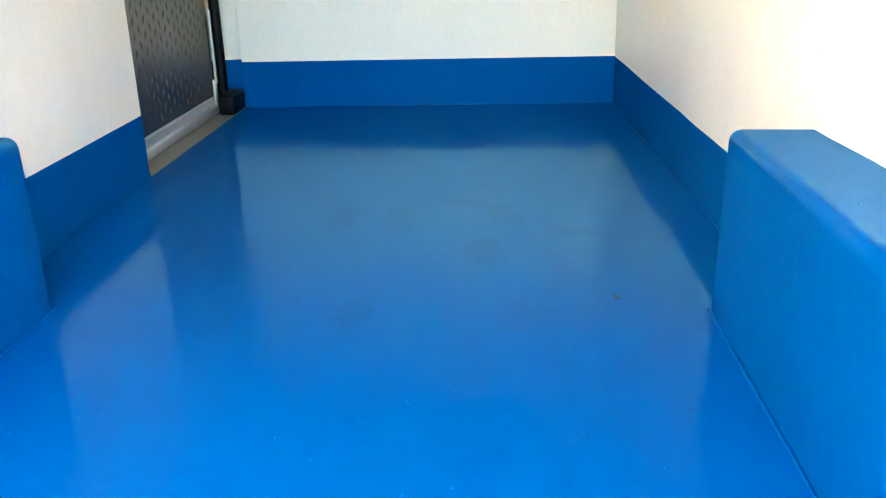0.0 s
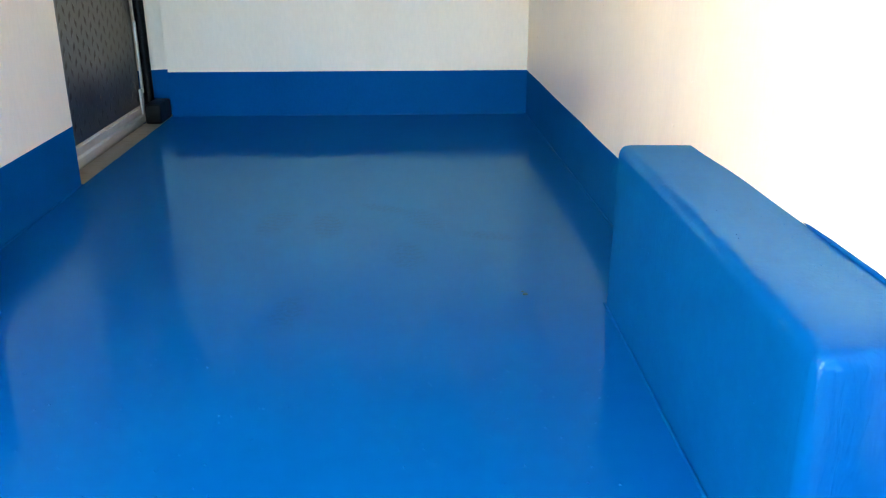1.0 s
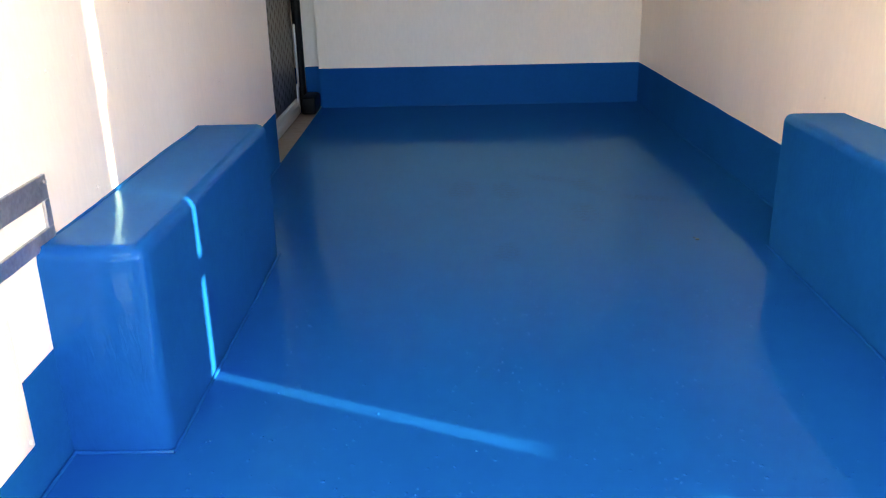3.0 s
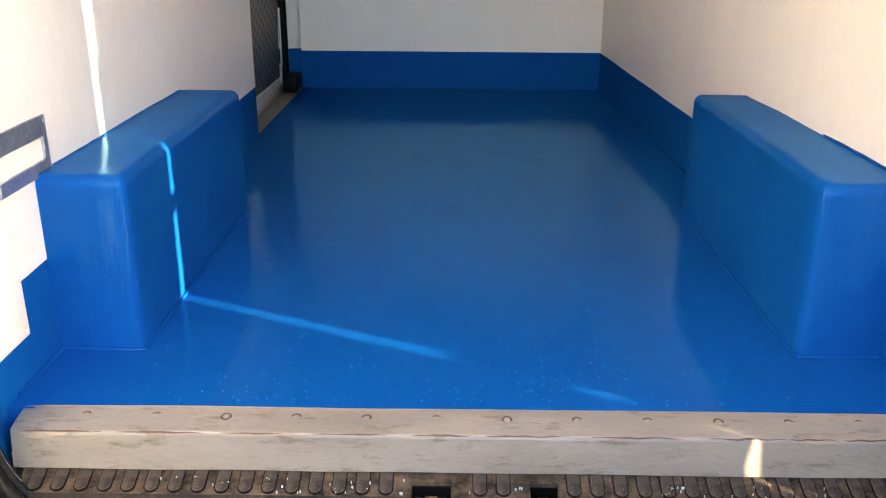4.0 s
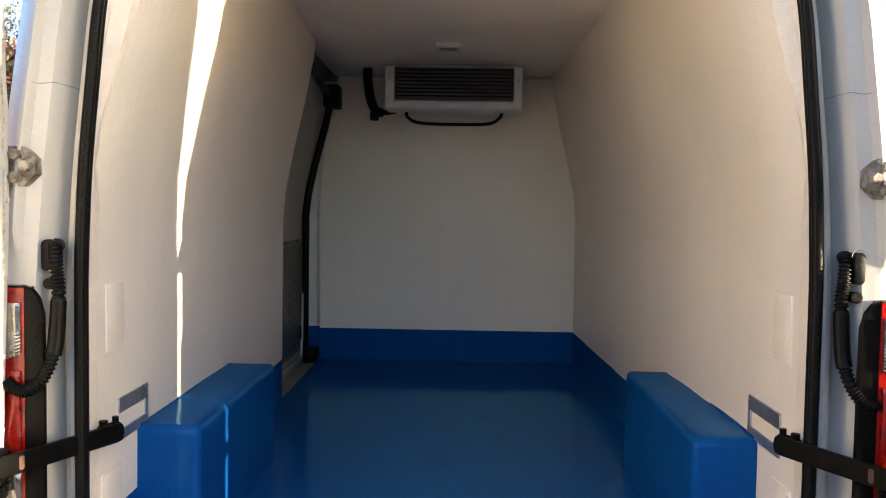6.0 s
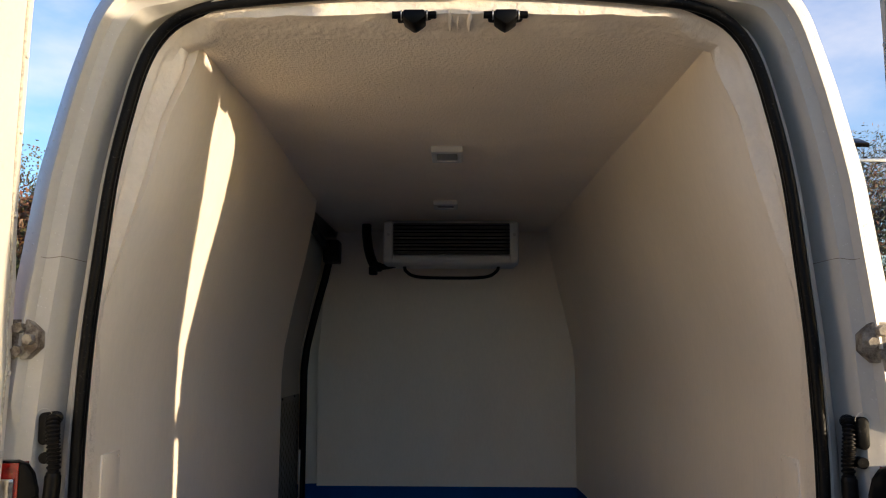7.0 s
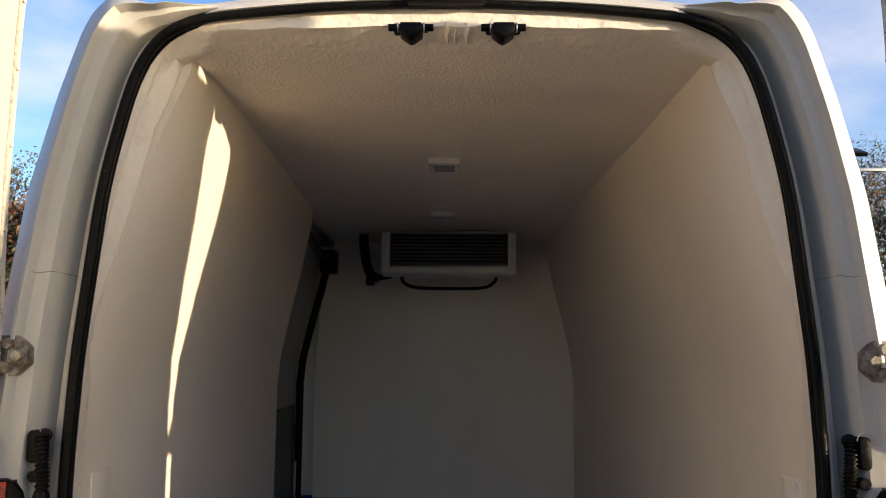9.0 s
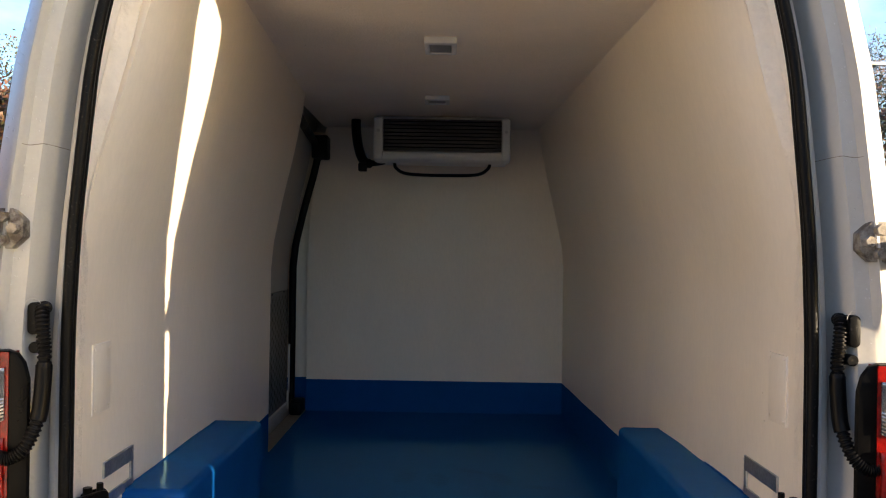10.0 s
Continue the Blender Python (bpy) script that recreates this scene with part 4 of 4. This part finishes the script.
    tube([Vector((side * 0.872, -0.245, 0.955)), Vector((side * 0.868, -0.215, 0.975)), Vector((side * 0.868, -0.195, 0.955)), Vector((side * 0.872, -0.235, 0.945))], 0.0025, 6, bm=bm)
    part("strap_bracket", bm, M_BLACK, strap)

    # slotted latch plate and painted access covers on the lining
    xw = side * 0.7895
    ya = 0.145 if side < 0 else 0.118
    frame_bm = bmesh.new()
    lo, hi = sorted((xw - side * 0.0045, xw + side * 0.004))
    for y0, y1, z0, z1 in ((ya, 0.335, 1.008, 1.046), (ya, 0.335, 0.940, 0.966), (0.318, 0.335, 0.966, 1.008)):
        bx(lo, hi, y0, y1, z0, z1, 0.001, 1, bm=frame_bm)
    lp = part("latch_plate", frame_bm, M_GALV, van, "bare galvanised slotted latch plate")
    bm = disc((xw - side * 0.004, 0.328, 1.035), (-side, 0, 0), 0.004, 0.003, 10)
    part("rivet", bm, M_GALV, lp)

    for nm, y0, y1, z0, z1 in (("access_cover", 0.047, 0.160, 0.686, 0.886), ("access_cover", 0.075, 0.180, 1.168, 1.330)):
        lo, hi = sorted((xw - side * 0.0035, xw + side * 0.006))
        cover = part(nm, bx(lo, hi, y0, y1, z0, z1, 0.0025, 2), M_WHITE, van, "white painted screwed access cover")
        for yy in (y0 + 0.012, y1 - 0.012):
            for zz in (z0 + 0.012, z1 - 0.012):
                part("screw_head", disc((xw - side * 0.003, yy, zz), (-side, 0, 0), 0.0035, 0.0025, 8), M_WHITE, cover)


# ---- rear doors, open at right angles ----
def five_bar(u0, u1, v0, v1, pitch, place, length=0.024, bars=5, inside=lambda u, v: True):
    """Raised curved tread bars, laid in staggered groups."""
    bm = bmesh.new()
    i = 0
    u = u0
    while u < u1:
        v = v0 + (pitch * 0.5 if i % 2 else 0)
        while v < v1:
            if inside(u, v):
                a = radians(66 if i % 2 else 60)
                du, dv = math.cos(a), math.sin(a)
                for b in range(bars):
                    o = (b - (bars - 1) / 2) * 0.0098
                    cu, cv = u - dv * o, v + du * o
                    ring0, ring1 = [], []
                    for s in range(8):
                        t = 2 * math.pi * s / 8
                        p, q = 0.5 * length * math.cos(t), 0.0017 * math.sin(t)
                        bend = 0.0030 * (1 - (2 * p / length) ** 2)
                        ring0.append(place(cu + du * p - dv * (q + bend), cv + dv * p + du * (q + bend), 0.0))
                        p, q = p * 0.8, q * 0.4
                        ring1.append(place(cu + du * p - dv * (q + bend), cv + dv * p + du * (q + bend), 0.0016))
                    r0, r1 = [bm.verts.new(c) for c in ring0], [bm.verts.new(c) for c in ring1]
                    for s in range(8):
                        bm.faces.new((r0[s], r0[(s + 1) % 8], r1[(s + 1) % 8], r1[s]))
                    bm.faces.new(r1)
            v += pitch
        u += pitch * 0.95
        i += 1
    return bm


def rear_door(side):
    door = empty("rear_door")
    door.parent = van
    door["label"] = "white open rear door with chequer plate kick panel"
    X = 0.90
    lean = [(1.62, 0.0), (1.75, 0.010), (1.95, 0.044), (2.15, 0.082), (2.30, 0.112), (2.47, 0.122)]
    low = [(0.486, -0.42), (0.490, -0.33), (0.500, -0.275), (0.516, -0.244), (0.535, -0.222), (0.56, -0.204), (0.585, -0.189), (0.614, -0.180), (0.70, -0.173), (0.80, -0.173), (0.88, -0.167)] if side < 0 else \
          [(0.468, -0.42), (0.472, -0.34), (0.480, -0.30), (0.495, -0.265), (0.522, -0.232), (0.56, -0.230), (0.61, -0.232), (0.67, -0.224), (0.71, -0.204), (0.75, -0.203), (0.82, -0.198), (0.88, -0.194)]
    high = [(1.0, -0.158), (1.2, -0.148), (1.35, -0.137), (1.55, -0.125), (1.72, -0.143), (1.90, -0.207), (2.05, -0.255), (2.2, -0.305), (2.3, -0.335), (2.42, -0.36)] if side < 0 else \
           [(1.0, -0.190), (1.35, -0.188), (1.55, -0.190), (1.72, -0.202), (1.90, -0.250), (2.05, -0.300), (2.2, -0.355), (2.3, -0.385), (2.42, -0.41)]
    tab = low + high
    zs = [z for z, _ in low] + [0.94, 1.0, 1.2, 1.35, 1.5, 1.6] + [1.66 + 0.05 * i for i in range(16)]
    rings = []
    for z in zs:
        xi, ye = X - lerp_table(z, lean), lerp_table(z, tab)
        c_ = 0.008
        loop = [(xi + c_, ye), (xi, ye - c_), (xi, -0.977), (xi + c_, -0.985), (xi + 0.05, -0.985), (xi + 0.058, -0.977), (xi + 0.058, ye - 0.02), (xi + 0.045, ye)]
        rings.append([(side * a, b, z) for a, b in loop])
    part("door_shell", loft(rings, caps=True), M_BODY, door, sharp=30)
    drop = 0.0 if side < 0 else 0.026
    hood = [(a, b - drop) for a, b in ((0.835, 2.32), (0.835, 2.455), (0.76, 2.462), (0.735, 2.444), (0.716, 2.426), (0.702, 2.412), (0.703, 2.407), (0.716, 2.402), (0.742, 2.391), (0.758, 2.381), (0.768, 2.368), (0.774, 2.352), (0.778, 2.33))]
    part("rain_lip", prism([(side * a, b) for a, b in hood], "y", -0.985, -0.345 if side < 0 else -0.395, 0.002), M_BODY, door)

    # unseen raised lip, added to keep the sun off the upper left corner
    if side > 0:
        part("sun_block_lip", prism([(0.835, 2.40), (0.835, 2.492), (0.80, 2.500), (0.77, 2.488), (0.752, 2.42), (0.765, 2.40)], "y", -0.985, -0.56, 0.004), M_BODY, door)

    def on_edge(off, z, out=0.001):
        return Vector((side * (X - lerp_table(z, lean) + out), lerp_table(z, tab) - off, z))

    rim = [on_edge(0.03, 0.55 + 1.72 * i / 150, -0.001) for i in range(151)]
    part("sealant_bead", tube(rim, lambda i: 0.0032 + 0.0022 * noise.noise((i * 1.7, side, 9)), 8), M_CORE, door, "rough grey sealant bead")
    for z in (1.05, 1.2, 1.36, 1.52, 1.68, 1.84, 2.0, 2.14, 2.26):
        part("trim_stud", disc(on_edge(0.018, z), (-side, 0, 0), 0.006, 0.005, 10), M_BODY, door)
    plate = [(-0.276, 0.884), (-0.264, 0.866), (-0.266, 0.655), (-0.274, 0.632), (-0.290, 0.616), (-0.324, 0.609), (-0.45, 0.622), (-0.82, 0.64), (-0.86, 0.66), (-0.86, 0.93), (-0.82, 0.95)]
    part("chequer_plate", prism(plate, "x", side * (X - 0.004), side * (X + 0.004), 0.0012, 1), M_CHEQ, door, "aluminium chequer plate")
    ok = lambda u, v: -0.83 < u < -0.286 and 0.648 < v < 0.86
    bars = five_bar(-0.845, -0.28, 0.625, 0.95, 0.064, lambda u, v, h: (side * (X - 0.0038 - h), u, v), 0.047, 5, ok)
    tagged(part("tread_pattern", bars, M_CHEQ, door), kind="stuff")
    for y, z in ((-0.279, 0.636), (-0.279, 0.868)):
        part("rivet", disc((side * (X - 0.003), y, z), (-side, 0, 0), 0.005, 0.003, 10), M_RUST, door)


rear_door(-1)
rear_door(1)

# ---- header: door catches and camera housing ----
for x in (-0.076, 0.130):
    z = 2.322
    bm = disc((x - 0.050, -0.052, z - 0.001), (1, 0, 0), 0.0085, 0.100, 12, bev=0.002)
    prism([(x - 0.024, z + 0.008), (x + 0.024, z + 0.008), (x + 0.026, z - 0.010), (x + 0.010, z - 0.022), (x, z - 0.028), (x - 0.010, z - 0.022), (x - 0.026, z - 0.010)], "y", -0.066, -0.006, 0.004, bm=bm)
    bx(x - 0.040, x + 0.040, -0.050, 0.0, z - 0.006, z + 0.008, 0.004, bm=bm)
    catch = part("door_catch", bm, M_BLACK, van, "black steel door catch")
    for sg in (-1, 1):
        part("pin_collar", disc((x + sg * 0.029 - 0.0015, -0.052, z - 0.001), (1, 0, 0), 0.0118, 0.003, 14), M_GALV, catch, "bare metal collar")
for x, w in ((0.004, 0.006), (0.022, 0.004), (0.048, 0.007)):
    fold = spline([(x - 0.002, -0.052, 2.333), (x + 0.002, -0.046, 2.322), (x, -0.030, 2.311), (x + 0.001, 0.0, 2.305)], 10)
    part("sealant_fold", tube(fold, lambda i: w * (1 - 0.05 * i), 8), M_SPRAY, bpy.data.objects["rear_surround"], "fold of white sprayed sealant")
bm = bx(-0.082, 0.087, -0.098, -0.035, 2.362, 2.388, 0.004)
bx(-0.02, 0.03, -0.100, -0.05, 2.383, 2.394, 0.004, bm=bm)
part("light_housing", bm, M_RUBBER, van, "black plastic light housing over the opening")

# ---- sliding side door ----
slide = empty("sliding_door")
slide.parent = van
slide["label"] = "closed white side door with chequer plate kick panel"


def slide_x(z):
    return -(0.905 - 0.15 * lerp_table(z, LEAN_IN))


zs = [0.62, 0.9, 1.2] + [1.4 + 0.06 * i for i in range(14)]
rings = []
for z in zs:
    x = slide_x(z)
    rings.append([(x, 2.0, z), (x, 3.10, z), (x - 0.04, 3.10, z), (x - 0.04, 2.0, z)])
part("door_panel", loft(rings, caps=True), M_DOORLINE, slide)
part("chequer_plate", bx(-0.905, -0.8985, 2.05, 3.09, 0.668, 1.318, 0.001, 1), M_TREADPLATE, slide, "dull grey chequer plate")
bars = bmesh.new()
for i in range(24):
    for j in range(13):
        y, z = 2.07 + 0.044 * i, 0.70 + 0.050 * j + (0.025 if i % 2 else 0)
        if z > 1.295 or y > 3.07:
            continue
        a = radians(68 if i % 2 else 112)
        c = [(-0.8987, y + 0.023 * math.cos(a) * k - 0.0085 * math.sin(a) * w, z + 0.023 * math.sin(a) * k + 0.0085 * math.cos(a) * w) for k, w in ((-1, 0), (-0.5, -0.8), (0.2, -1), (1, 0), (0.2, 1), (-0.5, 0.8))]
        vs = [bars.verts.new(p) for p in c]
        tip = bars.verts.new((-0.8945, y + 0.003 * math.cos(a), z + 0.003 * math.sin(a)))
        for k in range(6):
            bars.faces.new((vs[k], vs[(k + 1) % 6], tip))
tagged(part("tread_pattern", bars, M_TREADPLATE, slide, sharp=12), kind="stuff")
bm = prism([(-0.915, 0.60), (-0.882, 0.60), (-0.882, 0.628), (-0.889, 0.636), (-0.889, 0.662), (-0.896, 0.668), (-0.915, 0.668)], "y", 2.03, 3.075, 0.0015)
part("bottom_rail", bm, M_RAIL, slide, "scuffed aluminium bottom rail")
bm = bx(-0.892, -0.884, 3.05, 3.083, 0.60, 0.735, 0.002)
bx(-0.892, -0.884, 3.083, 3.10, 0.715, 1.0, 0.002, bm=bm)
part("edge_trim", bm, M_RAIL, slide)
for y in (2.45, 2.62, 2.95):
    part("screw_head", disc((-0.8985, y, 1.31), (1, 0, 0), 0.006, 0.004, 8), M_BLACK, slide)

structure(part("side_threshold", bx(-0.885, -0.8025, 2.05, 3.24, 0.56, 0.5965, 0.002), M_ALU), "dirty grey metal threshold of the side door", "threshold")
path = [Vector((-(0.884 - 0.17 * lerp_table(z, LEAN_IN)), 3.155, z)) for z in (0.60 + 1.62 * i / 40 for i in range(41))]
bm = tube(path, 0.021, 10)
part("side_door_seal", bm, M_RUBBER, van, "black rubber side door seal")
bm = bmesh.new()
for z0, z1, mi in ((0.56, PAINT_LINE, 1), (PAINT_LINE, 2.25, 0)):
    n0 = len(bm.faces)
    zz = [z0 + (z1 - z0) * i / 14 for i in range(15)]
    loft([[(-(0.79 - 0.1 * lerp_table(z, LEAN_IN)), FRONT + 0.085, z), (-(0.85 - 0.15 * lerp_table(z, LEAN_IN)), FRONT + 0.080, z), (-(0.95 - 0.14 * lerp_table(z, LEAN_IN)), FRONT + 0.04, z), (-(0.95 - 0.14 * lerp_table(z, LEAN_IN)), FRONT + 0.12, z), (-(0.79 - 0.1 * lerp_table(z, LEAN_IN)), FRONT + 0.12, z)] for z in zz], caps=True, bm=bm)
    bm.faces.ensure_lookup_table()
    for f in bm.faces[n0:]:
        f.material_index = mi
part("door_post", bm, (M_WHITE, M_BLUE), van, "white door post with blue foot")
part("door_buffer", bx(-0.872, -0.806, 3.03, 3.19, 0.597, 0.676, 0.010, 3), M_RUBBER, van, "black rubber door buffer")
bm = tube([Vector((-0.70, 2.14, 2.20)), Vector((-0.735, 2.6, 2.19)), Vector((-0.745, 3.0, 2.16))], 0.022, 8)
bx(-0.768, -0.678, 3.03, 3.17, 2.078, 2.208, 0.008, bm=bm)
part("door_track", bm, M_RUBBER, van, "black sliding door track and roller cover")

# ---- wheels ----
for side in (-1, 1):
    wheel = empty("wheel")
    wheel.parent = van
    rings = []
    for x, r in ((0.70, 0.22), (0.70, 0.31), (0.72, 0.335), (0.88, 0.335), (0.90, 0.31), (0.90, 0.22)):
        rings.append([(side * x, 0.72 + r * math.cos(t), 0.335 + r * math.sin(t)) for t in (2 * math.pi * k / 40 for k in range(40))])
    part("tyre", loft(rings, caps=True), M_TYRE, wheel)
    part("rim", disc((side * 0.89, 0.72, 0.335), (side, 0, 0), 0.2, 0.02, 30, bev=0.01), M_GALV, wheel)

# ---- cooling unit under the ceiling ----
unit = empty("evaporator_unit")
tagged(unit, "white ceiling mounted evaporator unit with black slatted grille", "cooling unit")
U0, U1, UY = -0.384, 0.348, 2.69
bm = prism([(UY + 0.06, 2.28), (UY + 0.06, 2.256), (UY + 0.012, 2.256), (UY + 0.012, 2.085), (UY - 0.004, 2.082), (UY - 0.010, 2.062), (UY - 0.002, 2.040), (UY + 0.03, 2.026), (UY + 0.25, 2.03), (FRONT - 0.01, 2.07), (FRONT - 0.01, 2.28)], "x", U0 + 0.01, U1 - 0.01, 0.008, 3)
part("casing", bm, M_UNIT, unit)
for a, b in ((U0, U0 + 0.052), (U1 - 0.048, U1)):
    prism_bm = prism([(UY - 0.010, 2.262), (UY - 0.016, 2.06), (UY - 0.002, 2.036), (UY + 0.10, 2.03), (UY + 0.12, 2.262)], "x", a, b, 0.010, 3)
    part("end_cap", prism_bm, M_UNIT, unit)
    part("screw_head", disc(((a + b) / 2, UY - 0.012, 2.19), (0, -1, 0), 0.008, 0.005, 12), M_GALV, unit)
part("grille_back", bx(U0 + 0.053, U1 - 0.049, UY - 0.002, UY + 0.011, 2.086, 2.254, 0), M_GRILLE, unit)
for k in range(8):
    z = 2.096 + 0.0195 * k
    bm = prism([(UY - 0.016, z), (UY - 0.0025, z + 0.008), (UY - 0.0025, z + 0.012), (UY - 0.016, z + 0.004)], "x", U0 + 0.053, U1 - 0.049, 0)
    part("slat", bm, M_GRILLE, unit)
drain = spline([(-0.275, 2.78, 2.035), (-0.265, 2.78, 2.0), (-0.20, 2.78, 1.970), (0.0, 2.78, 1.964), (0.17, 2.78, 1.970), (0.23, 2.78, 2.0), (0.245, 2.78, 2.035)], 40)
part("drain_tube", tube(drain, 0.009, 8), M_CONDUIT, unit, "black drain hose")
hose = spline([(-0.50, 2.9, 2.278), (-0.495, 2.88, 2.2), (-0.475, 2.86, 2.10), (-0.44, 2.84, 2.035), (-0.38, 2.82, 2.03), (-0.33, 2.82, 2.04)], 30)
bm = tube(hose, lambda i: 0.026 if i < 22 else 0.016, 8)
bx(-0.475, -0.43, 2.80, 2.86, 1.985, 2.03, 0.006, bm=bm)
part("taped_pipe", bm, M_RUBBER, unit, "black taped coolant pipe")

# ---- ceiling lamps ----
for y0, y1, xa, xb in ((1.02, 1.20, -0.073, 0.038), (2.12, 2.26, -0.098, 0.018)):
    lampc = empty("ceiling_lamp")
    fr = bmesh.new()
    z0 = CEIL - 0.022
    for a in ((xa, xb, y0, y0 + 0.035), (xa, xb, y1 - 0.02, y1), (xa, xa + 0.018, y0 + 0.03, y1 - 0.018), (xb - 0.018, xb, y0 + 0.03, y1 - 0.018)):
        bx(*a, z0, CEIL + 0.002, 0.004, bm=fr)
    part("lamp_frame", fr, M_UNIT, lampc)
    part("lamp_cover", bx(xa + 0.019, xb - 0.019, y0 + 0.036, y1 - 0.021, z0 + 0.004, CEIL + 0.001, 0.003), M_GLASSY, lampc, "unlit frosted cover")
    tagged(lampc, "small white ceiling lamp with frosted cover, switched off", "lamp", "ceiling lamps")

# ---- outside: ground, trees, floodlight ----
bm = bmesh.new()
bmesh.ops.create_grid(bm, x_segments=60, y_segments=60, size=900)
structure(part("ground", bm, M_ASPHALT), "worn dark grey asphalt car park", "ground")


# unseen walls added behind the camera and to the left, blocking low sky light
bm = bx(-34, 15, -13.4, -13.1, -0.05, 2.5, 0.02)
bx(-9.3, -9.0, -13.1, 9.0, -0.05, 3.6, 0.02, bm=bm)
structure(part("wall_unseen", bm, M_SKY_BLOCK), "plain dark wall added out of view to block low sky light", "wall")


def tree(x, y, h, seed, leaf, leaf2, n=2600):
    rnd = random.Random(seed)
    thing = empty("tree")
    bm = bmesh.new()
    top = Vector((x + rnd.uniform(-0.4, 0.4), y, h * 0.86))
    trunk = spline([(x, y, 0), (x + rnd.uniform(-0.2, 0.2), y, h * 0.35), top], 10)
    tube(trunk, lambda i: 0.16 * (1 - 0.09 * i), 8, bm=bm)
    tips = []
    for k in range(26):
        t = rnd.uniform(0.15, 0.95)
        p = trunk[int(t * 10)]
        a = rnd.uniform(0, 2 * math.pi)
        ln = h * rnd.uniform(0.2, 0.42) * (1.1 - 0.6 * t)
        q = p + Vector((math.cos(a) * ln, math.sin(a) * ln, ln * rnd.uniform(0.3, 1.2)))
        m = (p + q) / 2 + Vector((0, 0, -0.08 * ln))
        limb = spline([p, m, q], 6)
        tube(limb, lambda i: 0.045 * (1 - 0.14 * i), 5, bm=bm)
        tips += limb[2:]
        for s in range(3):
            r = limb[rnd.randint(3, 6)]
            e = r + Vector((rnd.uniform(-1, 1), rnd.uniform(-1, 1), rnd.uniform(0.1, 1.3))) * 0.12 * h
            tube([r, (r + e) / 2 + Vector((0.03, 0, 0)), e], lambda i: 0.012 * (1 - 0.3 * i), 4, bm=bm)
            tips += [(r + e) / 2, e]
    part("trunk", bm, M_BARK, thing)
    lv, lf, mi = [], [], []
    for k in range(n):
        c = rnd.choice(tips) + Vector((rnd.gauss(0, 0.22), rnd.gauss(0, 0.22), rnd.gauss(0, 0.2)))
        u = Vector((rnd.gauss(0, 1), rnd.gauss(0, 1), rnd.gauss(0, 1))).normalized()
        w = u.orthogonal().normalized()
        s = rnd.uniform(0.028, 0.075)
        i = len(lv)
        lv += [c - u * s, c + w * s * 0.5, c + u * s, c - w * s * 0.5]
        lf.append((i, i + 1, i + 2, i + 3))
        mi.append(0 if rnd.random() < 0.75 else 1)
    me = bpy.data.meshes.new("crown")
    me.from_pydata(lv, [], lf)
    for m in (leaf, leaf2):
        me.materials.append(m)
    me.polygons.foreach_set("material_index", mi)
    ob = new("crown", me)
    ob.parent = thing
    return thing


rnd = random.Random(5)
for k in range(22):
    x = -21 + 2.0 * k + rnd.uniform(-0.5, 0.5)
    back = k % 2
    y = 21.5 + (3.0 if back else 0) + rnd.uniform(-0.5, 0.5)
    h = (8.8 if back else 7.2) + rnd.uniform(-0.6, 0.6)
    pair = ((M_LEAF_OLIVE, M_LEAF_RUST), (M_LEAF_RUST, M_LEAF_OLIVE))[0 if back else 1]
    if k % 5 == 2:
        pair = (M_LEAF_DARK, M_LEAF_RUST)
    rust = pair[0] is M_LEAF_RUST
    tagged(tree(x, y, h, 100 + k, *pair, n=14000 if back else 21000), "autumn tree with thin rust brown leaves" if rust else "autumn tree with thinning olive green leaves", "tree", "trees behind the car park")

# hedge in front of the trees
lv, lf, mi = [], [], []
for k in range(100000):
    c = Vector((rnd.uniform(-24, 24), 19.6 + rnd.gauss(0, 0.5), 0))
    c.z = 5.3 * (1 - (1 - rnd.random()) ** 1.6) + 0.8 * noise.noise((c.x * 0.6, 0, 0)) if rnd.random() < 0.8 else rnd.uniform(0.05, 3.0)
    u = Vector((rnd.gauss(0, 1), rnd.gauss(0, 1), rnd.gauss(0, 1))).normalized()
    w = u.orthogonal().normalized()
    s = rnd.uniform(0.04, 0.095)
    i = len(lv)
    lv += [c - u * s, c + w * s * 0.6, c + u * s, c - w * s * 0.6]
    lf.append((i, i + 1, i + 2, i + 3))
    mi.append(rnd.choice((0, 0, 1, 2)) if noise.noise((c.x * 0.5, c.z * 0.5, 4)) < 0.1 else rnd.choice((1, 1, 2)))
me = bpy.data.meshes.new("hedge")
me.from_pydata(lv, [], lf)
for m in (M_LEAF_DARK, M_LEAF_RUST, M_LEAF_OLIVE):
    me.materials.append(m)
me.polygons.foreach_set("material_index", mi)
tagged(new("hedge", me), "tangled dark green and rust brown hedge below the trees", "hedge", kind="stuff")

lamp_post = empty("floodlight_post")
PX, PY, PZ = 7.35, 13.6, 5.05
part("pole", tube([Vector((PX + 0.9, PY, 0)), Vector((PX + 0.9, PY, 2.5)), Vector((PX + 0.9, PY, PZ + 0.1))], 0.055, 12), M_GALV, lamp_post)
part("crossbar", bx(PX - 0.35, PX + 0.95, PY - 0.03, PY + 0.03, PZ - 0.03, PZ + 0.03, 0.005), M_GALV, lamp_post)
bm = prism([(PY - 0.20, PZ + 0.20), (PY + 0.16, PZ + 0.36), (PY + 0.18, PZ + 0.46), (PY - 0.24, PZ + 0.27)], "x", PX - 0.33, PX + 0.1, 0.01)
bx(PX - 0.13, PX - 0.09, PY - 0.02, PY + 0.02, PZ + 0.02, PZ + 0.32, 0.003, bm=bm)
part("lamp_head", bm, M_BLACK, lamp_post)
tagged(lamp_post, "black floodlight on a grey steel post", "floodlight")
